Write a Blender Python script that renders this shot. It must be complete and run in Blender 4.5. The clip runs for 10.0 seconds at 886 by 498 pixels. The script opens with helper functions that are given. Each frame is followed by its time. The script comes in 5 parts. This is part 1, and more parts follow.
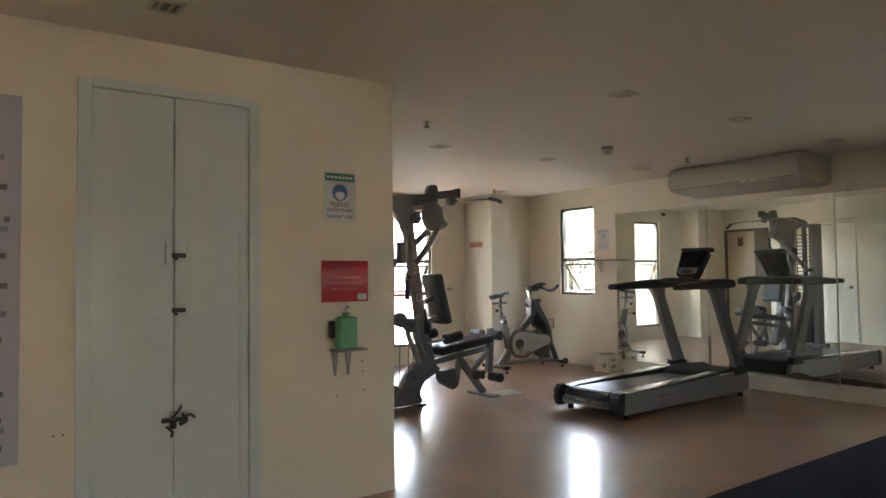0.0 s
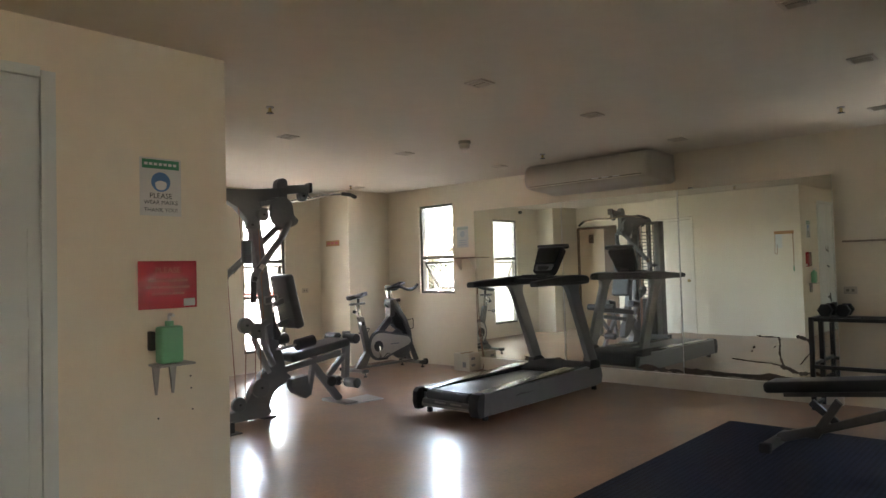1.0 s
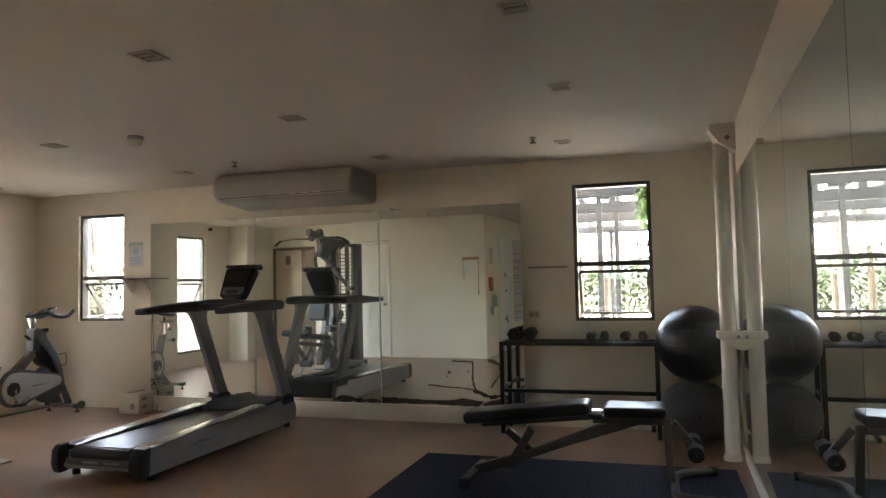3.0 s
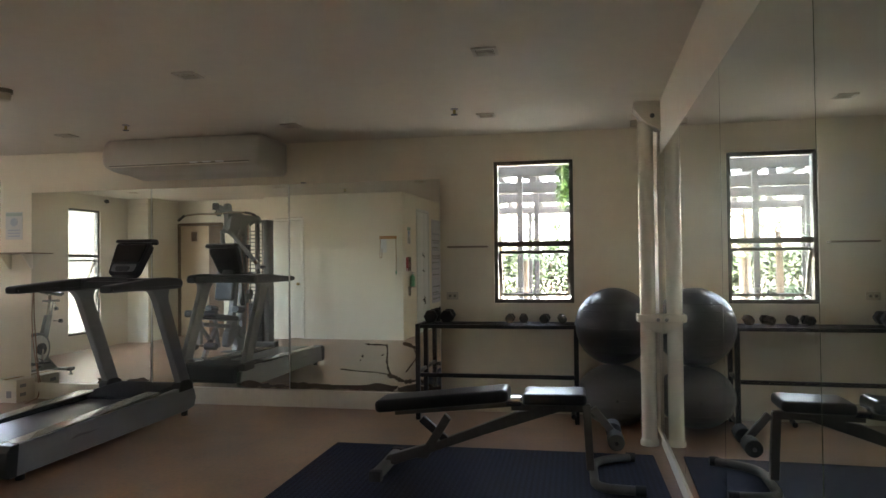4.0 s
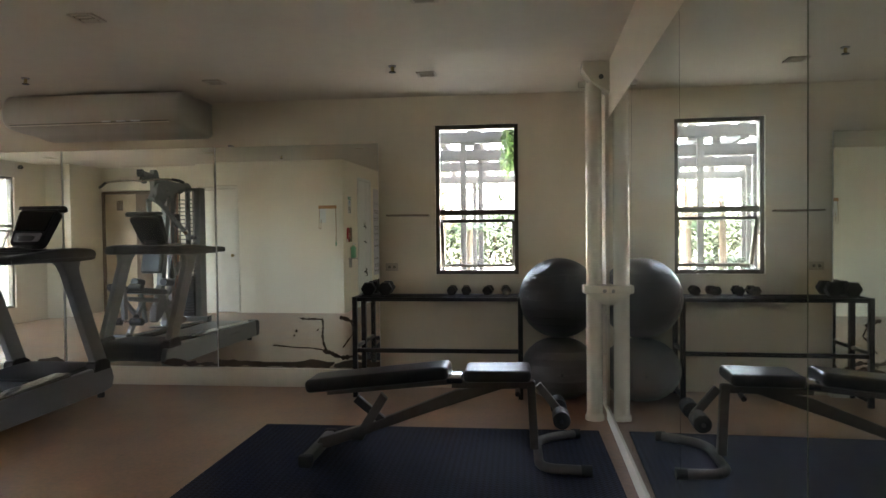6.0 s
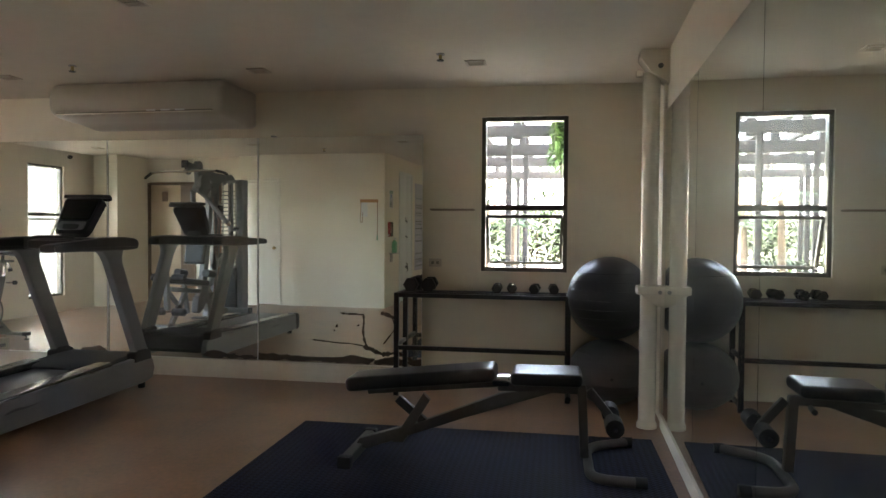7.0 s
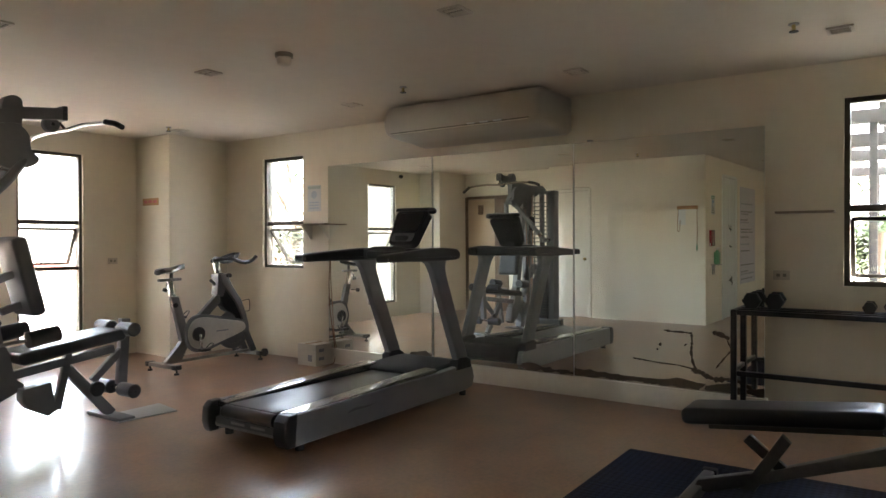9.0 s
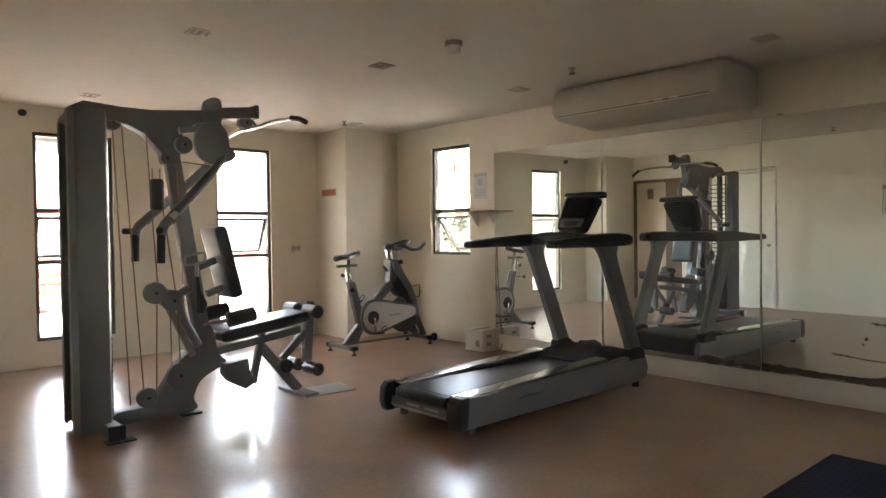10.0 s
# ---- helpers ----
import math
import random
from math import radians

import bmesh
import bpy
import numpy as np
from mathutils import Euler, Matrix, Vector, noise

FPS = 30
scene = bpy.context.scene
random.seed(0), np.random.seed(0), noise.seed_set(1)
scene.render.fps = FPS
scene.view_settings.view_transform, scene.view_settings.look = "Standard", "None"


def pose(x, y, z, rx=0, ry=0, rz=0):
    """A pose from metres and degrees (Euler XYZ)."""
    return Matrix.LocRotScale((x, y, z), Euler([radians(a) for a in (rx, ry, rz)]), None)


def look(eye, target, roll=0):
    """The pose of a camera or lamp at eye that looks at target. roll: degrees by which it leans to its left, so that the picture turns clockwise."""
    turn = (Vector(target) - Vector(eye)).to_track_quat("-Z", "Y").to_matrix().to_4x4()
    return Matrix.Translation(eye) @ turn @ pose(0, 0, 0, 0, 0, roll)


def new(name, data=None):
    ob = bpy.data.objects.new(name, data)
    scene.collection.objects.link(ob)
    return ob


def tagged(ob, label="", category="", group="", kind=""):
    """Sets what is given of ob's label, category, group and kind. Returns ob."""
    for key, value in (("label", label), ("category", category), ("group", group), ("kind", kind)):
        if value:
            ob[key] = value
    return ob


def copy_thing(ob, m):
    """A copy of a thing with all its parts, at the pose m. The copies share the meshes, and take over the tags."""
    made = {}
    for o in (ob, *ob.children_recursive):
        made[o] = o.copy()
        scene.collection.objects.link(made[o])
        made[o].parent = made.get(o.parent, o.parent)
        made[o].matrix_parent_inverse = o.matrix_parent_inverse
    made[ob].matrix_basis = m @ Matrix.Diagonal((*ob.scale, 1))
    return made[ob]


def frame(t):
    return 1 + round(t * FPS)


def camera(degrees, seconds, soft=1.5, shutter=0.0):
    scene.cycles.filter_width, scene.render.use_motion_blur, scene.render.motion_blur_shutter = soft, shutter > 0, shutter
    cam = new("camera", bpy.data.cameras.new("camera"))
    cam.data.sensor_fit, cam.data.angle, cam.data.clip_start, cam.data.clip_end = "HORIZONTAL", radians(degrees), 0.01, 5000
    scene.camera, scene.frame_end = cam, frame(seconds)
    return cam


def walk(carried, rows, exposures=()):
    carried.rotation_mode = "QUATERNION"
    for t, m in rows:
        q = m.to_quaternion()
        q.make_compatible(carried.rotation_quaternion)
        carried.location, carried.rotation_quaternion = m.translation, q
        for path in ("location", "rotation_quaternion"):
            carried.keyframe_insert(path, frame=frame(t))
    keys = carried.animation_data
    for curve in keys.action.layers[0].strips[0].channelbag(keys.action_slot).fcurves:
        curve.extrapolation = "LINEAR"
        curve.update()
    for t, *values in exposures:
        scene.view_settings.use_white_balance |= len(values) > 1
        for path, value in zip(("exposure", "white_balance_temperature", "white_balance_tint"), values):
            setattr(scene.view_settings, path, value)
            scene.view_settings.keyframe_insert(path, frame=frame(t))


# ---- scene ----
cam = camera(65.9, 10.0)
PATH = [
    (0, (0.353, 1.088, 1.377), (1.534, 2.701, 1.45), -0.6),
    (0.5, (0.476, 1.224, 1.365), (1.856, 2.67, 1.446), -1.4),
    (1, (0.656, 1.313, 1.374), (2.133, 2.66, 1.438), -1.5),
    (1.5, (0.808, 1.404, 1.383), (2.33, 2.7, 1.461), -0.9),
    (2, (0.936, 1.537, 1.387), (2.573, 2.683, 1.475), -0.5),
    (2.5, (1.1, 1.624, 1.388), (2.919, 2.447, 1.503), -1.4),
    (2.7, (1.17, 1.642, 1.389), (3.036, 2.352, 1.508), -1.4),
    (4, (1.612, 1.725, 1.38), (3.578, 2.093, 1.428), -0.5),
    (4.5, (1.725, 1.754, 1.385), (3.718, 1.922, 1.423), -0.9),
    (5, (1.827, 1.747, 1.39), (3.825, 1.833, 1.37), -0.9),
    (6.5, (2.013, 1.724, 1.347), (3.991, 2.014, 1.302), 0.0),
    (7, (2.122, 1.802, 1.348), (4.095, 2.125, 1.302), 0.5),
    (7.5, (2.216, 1.93, 1.35), (4.195, 2.222, 1.383), 0.1),
    (8, (2.317, 1.979, 1.357), (4.24, 2.528, 1.409), -0.5),
    (8.5, (2.401, 2.01, 1.337), (4.204, 2.875, 1.35), -0.5),
    (9, (2.433, 2.048, 1.327), (4.083, 3.177, 1.312), -0.1),
    (9.5, (2.437, 2.104, 1.319), (3.906, 3.46, 1.284), -0.4),
    (10, (2.43, 2.126, 1.313), (3.773, 3.608, 1.265), -0.6),
]
EXPOSURES = [(0.0, 5.8, 6600, 13), (1.5, 5.85, 6650, 14), (2.7, 5.75, 6700, 15), (4.2, 5.62, 6600, 13), (5.0, 5.66, 6600, 13), (7.5, 5.65, 6650, 14), (9.0, 5.72, 6850, 15), (10.0, 5.84, 6900, 15)]
walk(cam, [(t, look(eye, target, roll)) for t, eye, target, roll in PATH], EXPOSURES)

# ---- world, sun, exposure ----
world = bpy.data.worlds.new("sky")
scene.world = world
world.use_nodes = True
wn = world.node_tree.nodes
sky = wn.new("ShaderNodeTexSky")
sky.sky_type = "NISHITA"
sky.sun_disc = False
sky.sun_elevation = radians(50)
sky.sun_rotation = radians(257)
sky.air_density = 1.2
sky.dust_density = 3.0
wn["Background"].inputs["Strength"].default_value = 0.15
haze = wn.new("ShaderNodeHueSaturation")
haze.inputs["Saturation"].default_value = 0.6
world.node_tree.links.new(sky.outputs["Color"], haze.inputs["Color"])
world.node_tree.links.new(haze.outputs["Color"], wn["Background"].inputs["Color"])

sun = new("sun", bpy.data.lights.new("sun", "SUN"))
sun.data.energy = 3.5
sun.data.angle = radians(0.6)
sun.data.color = (1.0, 0.94, 0.84)
sun.matrix_world = look((-14, -3.2, 17), (0, 0, 0))


def sky_portal(x, y, z, target, w, h):
    """Guides the sky's light through a window's opening."""
    ob = new("window_portal", bpy.data.lights.new("window_portal", "AREA"))
    ob.data.shape, ob.data.size, ob.data.size_y = "RECTANGLE", w, h
    ob.data.cycles.is_portal = True
    ob.matrix_world = look((x, y, z), target)


# ---- materials ----
def mat(name, color, rough=0.5, metal=0.0, var=0.12, scale=6.0, bump=0.0, bump_scale=60.0, coat=0.0, stain=None, spec=0.5, rvar=0.08):
    """Painted, moulded or metal surface with variation at two scales."""
    m = bpy.data.materials.new(name)
    m.use_nodes = True
    nt = m.node_tree
    n, l = nt.nodes, nt.links
    b = n["Principled BSDF"]
    b.inputs["Metallic"].default_value = metal
    b.inputs["Specular IOR Level"].default_value = spec
    b.inputs["Coat Weight"].default_value = coat
    tc = n.new("ShaderNodeTexCoord")
    big, small = n.new("ShaderNodeTexNoise"), n.new("ShaderNodeTexNoise")
    big.inputs["Scale"].default_value, big.inputs["Detail"].default_value = scale * 0.25, 5
    small.inputs["Scale"].default_value, small.inputs["Detail"].default_value = scale * 4, 6
    for t in (big, small):
        l.new(tc.outputs["Object"], t.inputs["Vector"])
    mx = n.new("ShaderNodeMix")
    mx.data_type = "FLOAT"
    mx.inputs[0].default_value = 0.4
    l.new(big.outputs["Fac"], mx.inputs[2])
    l.new(small.outputs["Fac"], mx.inputs[3])
    ramp = n.new("ShaderNodeValToRGB")
    ramp.color_ramp.elements[0].position, ramp.color_ramp.elements[1].position = 0.3, 0.7
    ramp.color_ramp.elements[0].color = (*[c * (1 - var) for c in color], 1)
    ramp.color_ramp.elements[1].color = (*[min(1, c * (1 + var * 0.6)) for c in color], 1)
    l.new(mx.outputs[0], ramp.inputs["Fac"])
    out = ramp.outputs["Color"]
    if stain:
        sc, amount, scol = stain
        sn = n.new("ShaderNodeTexNoise")
        sn.inputs["Scale"].default_value, sn.inputs["Detail"].default_value, sn.inputs["Roughness"].default_value = sc, 8, 0.7
        l.new(tc.outputs["Object"], sn.inputs["Vector"])
        r2 = n.new("ShaderNodeValToRGB")
        r2.color_ramp.elements[0].position, r2.color_ramp.elements[1].position = 0.55, 0.75
        r2.color_ramp.elements[1].color = (amount, amount, amount, 1)
        l.new(sn.outputs["Fac"], r2.inputs["Fac"])
        m2 = n.new("ShaderNodeMix")
        m2.data_type = "RGBA"
        l.new(r2.outputs["Color"], m2.inputs["Factor"])
        l.new(out, m2.inputs["A"])
        m2.inputs["B"].default_value = (*scol, 1)
        out = m2.outputs["Result"]
    l.new(out, b.inputs["Base Color"])
    rr = n.new("ShaderNodeMapRange")
    rr.inputs["To Min"].default_value, rr.inputs["To Max"].default_value = max(0.02, rough - rvar), min(1, rough + rvar)
    l.new(mx.outputs[0], rr.inputs["Value"])
    l.new(rr.outputs["Result"], b.inputs["Roughness"])
    if bump:
        bn = n.new("ShaderNodeTexNoise")
        bn.inputs["Scale"].default_value, bn.inputs["Detail"].default_value = bump_scale, 4
        l.new(tc.outputs["Object"], bn.inputs["Vector"])
        bp = n.new("ShaderNodeBump")
        bp.inputs["Strength"].default_value, bp.inputs["Distance"].default_value = bump, 0.004
        l.new(bn.outputs["Fac"], bp.inputs["Height"])
        l.new(bp.outputs["Normal"], b.inputs["Normal"])
    return m


WALL = mat("cream_wall_paint", (0.72, 0.65, 0.515), 0.55, var=0.05, scale=2.5, bump=0.25, bump_scale=35, stain=(1.3, 0.12, (0.55, 0.45, 0.3)))
CEIL = mat("ceiling_paint", (0.66, 0.6, 0.5), 0.8, var=0.05, scale=2, bump=0.15, bump_scale=30, stain=(0.9, 0.15, (0.5, 0.44, 0.35)))
DOORP = mat("grey_white_door_paint", (0.57, 0.61, 0.585), 0.3, var=0.04, scale=3, bump=0.1, bump_scale=25, stain=(3, 0.1, (0.5, 0.47, 0.4)))
SKIRT = mat("white_paint", (0.72, 0.68, 0.58), 0.45, var=0.06, scale=5, stain=(4, 0.25, (0.45, 0.38, 0.28)))
BRONZE = mat("dark_bronze_aluminium", (0.1, 0.09, 0.072), 0.42, 0.4, var=0.15, scale=8)
ACW = mat("cream_plastic", (0.44, 0.4, 0.325), 0.3, var=0.05, scale=4, bump=0.05)
CONS = mat("matt_black_console", (0.013, 0.013, 0.015), 0.55, var=0.2, scale=10, bump=0.1, bump_scale=150, spec=0.25)
DARK = mat("black_plastic", (0.02, 0.02, 0.022), 0.4, var=0.2, scale=10, bump=0.1, bump_scale=150)
RUBBER = mat("black_rubber", (0.018, 0.018, 0.02), 0.6, var=0.2, scale=12, bump=0.2, bump_scale=200)
LEATHER = mat("black_vinyl_upholstery", (0.02, 0.02, 0.023), 0.32, var=0.2, scale=8, bump=0.12, bump_scale=120)
GREYM = mat("grey_silver_powder_coat", (0.175, 0.176, 0.18), 0.4, 0.35, var=0.1, scale=10, bump=0.08, bump_scale=220)
DGREY = mat("dark_grey_moulding", (0.12, 0.12, 0.126), 0.45, 0.1, var=0.12, scale=8, bump=0.1, bump_scale=160)
BIKEF = mat("dusty_grey_bike_paint", (0.17, 0.165, 0.155), 0.42, 0.3, var=0.15, scale=8, stain=(9, 0.35, (0.1, 0.085, 0.07)))
SILVER = mat("silver_painted_steel", (0.32, 0.315, 0.3), 0.35, 0.6, var=0.1, scale=9, stain=(10, 0.3, (0.2, 0.17, 0.13)))
CHROME = mat("chrome", (0.7, 0.7, 0.7), 0.15, 1.0, var=0.05, scale=20)
TMSIDE = mat("treadmill_silver_side", (0.21, 0.215, 0.22), 0.35, 0.4, var=0.08, scale=6, stain=(6, 0.2, (0.2, 0.2, 0.2)))
BELT = mat("treadmill_belt", (0.026, 0.026, 0.028), 0.34, var=0.25, scale=9, bump=0.1, bump_scale=200)
RAILP = mat("treadmill_side_rail", (0.05, 0.05, 0.054), 0.22, 0.1, var=0.1, scale=9, bump=0.08, bump_scale=240, spec=1.0, coat=0.8)
BLACKM = mat("black_painted_steel", (0.02, 0.02, 0.022), 0.35, 0.3, var=0.2, scale=9, stain=(14, 0.3, (0.12, 0.09, 0.06)))
PIPE = mat("white_pipe_paint", (0.75, 0.7, 0.58), 0.25, var=0.06, scale=6, stain=(7, 0.2, (0.5, 0.42, 0.3)))
BALLD = mat("dark_ball_rubber", (0.024, 0.025, 0.027), 0.36, var=0.15, scale=5, bump=0.1, bump_scale=90)
BALLG = mat("grey_ball_rubber", (0.085, 0.082, 0.08), 0.4, var=0.15, scale=5, bump=0.1, bump_scale=90)
CARD = mat("white_carton", (0.6, 0.56, 0.48), 0.7, var=0.08, scale=6, stain=(6, 0.2, (0.4, 0.33, 0.25)))
CARDB = mat("brown_carton", (0.3, 0.2, 0.11), 0.8, var=0.1, scale=8)
PAPER = mat("white_paper", (0.62, 0.63, 0.62), 0.4, var=0.03, scale=6, coat=0.3)
LAMIN = mat("greyed_laminated_sheet", (0.56, 0.565, 0.54), 0.3, var=0.04, scale=6, coat=0.4)
TARP = mat("white_banner_vinyl", (0.44, 0.42, 0.47), 0.4, var=0.05, scale=4)
INK = mat("dark_ink", (0.045, 0.045, 0.05), 0.6)
FADEI = mat("faded_brown_ink", (0.15, 0.125, 0.12), 0.6)
INKG = mat("grey_ink", (0.25, 0.25, 0.27), 0.6)
BLUEI = mat("blue_ink", (0.08, 0.19, 0.4), 0.5)
GREENI = mat("green_ink", (0.04, 0.22, 0.12), 0.5)
REDS = mat("red_laminate", (0.42, 0.03, 0.045), 0.2, var=0.08, scale=5, coat=0.6)
REDT = mat("faded_red_ink", (0.47, 0.1, 0.09), 0.4)
GREENB = mat("green_bottle_plastic", (0.14, 0.4, 0.22), 0.3, var=0.06, scale=10)
STEEL = mat("galvanised_steel", (0.32, 0.31, 0.3), 0.4, 0.7, var=0.15, scale=12)
TMUP = mat("blue_grey_upright_paint", (0.16, 0.165, 0.17), 0.38, 0.3, var=0.12, scale=7, bump=0.06, bump_scale=200, stain=(7, 0.25, (0.07, 0.07, 0.07)))
GYMG = mat("grey_gym_enamel", (0.14, 0.14, 0.141), 0.5, 0.15, var=0.12, scale=8, bump=0.08, bump_scale=180, stain=(9, 0.25, (0.11, 0.1, 0.09)))
HOODM = mat("matt_black_hood", (0.022, 0.022, 0.025), 0.6, var=0.2, scale=10, bump=0.2, bump_scale=180, spec=0.3)
SHELFB = mat("dusty_brown_shelf", (0.26, 0.21, 0.16), 0.6, var=0.15, scale=10)
WALLG = mat("grey_exterior_render", (0.33, 0.33, 0.32), 0.85, var=0.12, scale=1.2, bump=0.3, bump_scale=25, stain=(0.7, 0.3, (0.2, 0.2, 0.19)))
LEAFV = mat("fresh_vine_leaf", (0.05, 0.11, 0.015), 0.5, var=0.3, scale=3)
ORANGE = mat("orange_sign_paint", (0.42, 0.21, 0.08), 0.5, var=0.1, scale=12)
WOODD = mat("brown_door_paint", (0.46, 0.34, 0.22), 0.45, var=0.1, scale=5, bump=0.1)
BROWNF = mat("dark_wood_frame", (0.12, 0.07, 0.035), 0.45, var=0.2, scale=9)
BRASS = mat("dull_brass", (0.4, 0.3, 0.13), 0.35, 0.9)
CONC = mat("concrete_paving", (0.42, 0.4, 0.37), 0.85, var=0.15, scale=3, bump=0.4, bump_scale=20, stain=(1.5, 0.3, (0.25, 0.23, 0.2)))
PLASTER = mat("white_exterior_plaster", (0.72, 0.7, 0.66), 0.8, var=0.08, scale=1.5, bump=0.3, bump_scale=30, stain=(0.8, 0.25, (0.45, 0.42, 0.38)))
# timber colour darkened to put the beams in shade despite the sun
TIMBER = mat("shade_darkened_timber", (0.03, 0.029, 0.029), 0.8, var=0.3, scale=4, bump=0.4, bump_scale=50)
LEAFM = mat("palm_leaf", (0.022, 0.05, 0.01), 0.5, var=0.3, scale=3)
# greyed leaf green, with the garden's haze mixed into the colour
LEAFF = mat("haze_tinted_hedge_leaf", (0.045, 0.07, 0.03), 0.7, var=0.3, scale=1.5)
LEAFY = mat("yellow_green_leaf", (0.05, 0.055, 0.006), 0.5, var=0.3, scale=3)
BARK = mat("bark", (0.16, 0.12, 0.09), 0.85, var=0.3, scale=6, bump=0.6, bump_scale=30)
SOIL = mat("ground_earth", (0.3, 0.26, 0.2), 0.9, var=0.25, scale=0.8, bump=0.4, bump_scale=10)
ROOFR = mat("red_roof_paint", (0.4, 0.1, 0.07), 0.6, var=0.15, scale=3)
REDC = mat("red_car_paint", (0.4, 0.03, 0.03), 0.2, coat=0.8)
LAMPR = mat("lamp_recess_grey", (0.22, 0.2, 0.16), 0.5)
LAMPT = mat("yellowed_plastic", (0.5, 0.45, 0.36), 0.4)
BENCHF = mat("dusty_silver_frame", (0.115, 0.108, 0.1), 0.45, 0.4, var=0.25, scale=7, stain=(9, 0.4, (0.09, 0.08, 0.07)))
CABLE = mat("red_brown_cable", (0.24, 0.12, 0.07), 0.5)
FADEB = mat("faded_blue_ink", (0.4, 0.45, 0.5), 0.5)
FADEG = mat("faded_green_ink", (0.38, 0.45, 0.4), 0.5)
SCREEN = mat("dark_glossy_screen", (0.008, 0.008, 0.01), 0.12, var=0.05)
DOTG = mat("white_lamp_diffuser", (0.5, 0.48, 0.42), 0.4)


def floor_material():
    m = mat("tan_vinyl_floor", (0.325, 0.18, 0.105), 0.34, var=0.42, scale=8, bump=0.24, bump_scale=9, stain=(2.6, 0.5, (0.2, 0.115, 0.07)), spec=0.6, rvar=0.12, coat=0.38)
    n, l = m.node_tree.nodes, m.node_tree.links
    # scuffed and polished patches in the wax
    wax = n.new("ShaderNodeTexNoise")
    wax.inputs["Scale"].default_value, wax.inputs["Detail"].default_value = 4.5, 8
    place = n.new("ShaderNodeTexCoord")
    l.new(place.outputs["Object"], wax.inputs["Vector"])
    ripple = n.new("ShaderNodeBump")
    ripple.inputs["Strength"].default_value, ripple.inputs["Distance"].default_value = 0.12, 0.004
    l.new(wax.outputs["Fac"], ripple.inputs["Height"])
    l.new(ripple.outputs["Normal"], n["Principled BSDF"].inputs["Coat Normal"])
    wr = n.new("ShaderNodeMapRange")
    wr.inputs["From Min"].default_value, wr.inputs["From Max"].default_value = 0.35, 0.7
    wr.inputs["To Min"].default_value, wr.inputs["To Max"].default_value = 0.07, 0.24
    l.new(wax.outputs["Fac"], wr.inputs["Value"])
    l.new(wr.outputs["Result"], n["Principled BSDF"].inputs["Coat Roughness"])
    b = n["Principled BSDF"]
    tc = n.new("ShaderNodeTexCoord")
    br = n.new("ShaderNodeTexBrick")
    br.offset = 0.0
    br.inputs["Scale"].default_value = 1.0
    br.inputs["Brick Width"].default_value = 0.6
    br.inputs["Row Height"].default_value = 0.6
    br.inputs["Mortar Size"].default_value = 0.0035
    br.inputs["Mortar Smooth"].default_value = 0.3
    br.inputs["Color1"].default_value = (1, 1, 1, 1)
    br.inputs["Color2"].default_value = (0.95, 0.95, 0.95, 1)
    br.inputs["Mortar"].default_value = (0.76, 0.76, 0.76, 1)
    l.new(tc.outputs["Object"], br.inputs["Vector"])
    src = b.inputs["Base Color"].links[0].from_socket
    mx = n.new("ShaderNodeMix")
    mx.data_type, mx.blend_type = "RGBA", "MULTIPLY"
    mx.inputs["Factor"].default_value = 0.6
    l.new(src, mx.inputs["A"])
    l.new(br.outputs["Color"], mx.inputs["B"])
    l.new(mx.outputs["Result"], b.inputs["Base Color"])
    return m


def mat_foam():
    m = mat("navy_foam", (0.01, 0.0125, 0.031), 0.75, var=0.25, scale=5, stain=(5, 0.25, (0.024, 0.026, 0.046)), spec=0.2)
    n, l = m.node_tree.nodes, m.node_tree.links
    tc = n.new("ShaderNodeTexCoord")
    w = n.new("ShaderNodeTexWave")
    w.wave_type, w.bands_direction = "BANDS", "DIAGONAL"
    w.inputs["Scale"].default_value = 22
    l.new(tc.outputs["Object"], w.inputs["Vector"])
    bp = n.new("ShaderNodeBump")
    bp.inputs["Strength"].default_value, bp.inputs["Distance"].default_value = 0.6, 0.004
    l.new(w.outputs["Fac"], bp.inputs["Height"])
    l.new(bp.outputs["Normal"], n["Principled BSDF"].inputs["Normal"])
    # woven-looking diamonds, relief painted in colour only: paler squares read as raised
    mp = n.new("ShaderNodeMapping")
    mp.inputs["Rotation"].default_value = (0, 0, radians(45))
    l.new(tc.outputs["Object"], mp.inputs["Vector"])
    ck = n.new("ShaderNodeTexChecker")
    ck.inputs["Scale"].default_value = 38
    ck.inputs["Color1"].default_value, ck.inputs["Color2"].default_value = (0.6, 0.6, 0.6, 1), (1.7, 1.7, 1.6, 1)
    l.new(mp.outputs["Vector"], ck.inputs["Vector"])
    b = n["Principled BSDF"]
    src = b.inputs["Base Color"].links[0].from_socket
    mx = n.new("ShaderNodeMix")
    mx.data_type, mx.blend_type = "RGBA", "MULTIPLY"
    mx.inputs["Factor"].default_value = 0.8
    l.new(src, mx.inputs["A"])
    l.new(ck.outputs["Color"], mx.inputs["B"])
    l.new(mx.outputs["Result"], b.inputs["Base Color"])
    return m


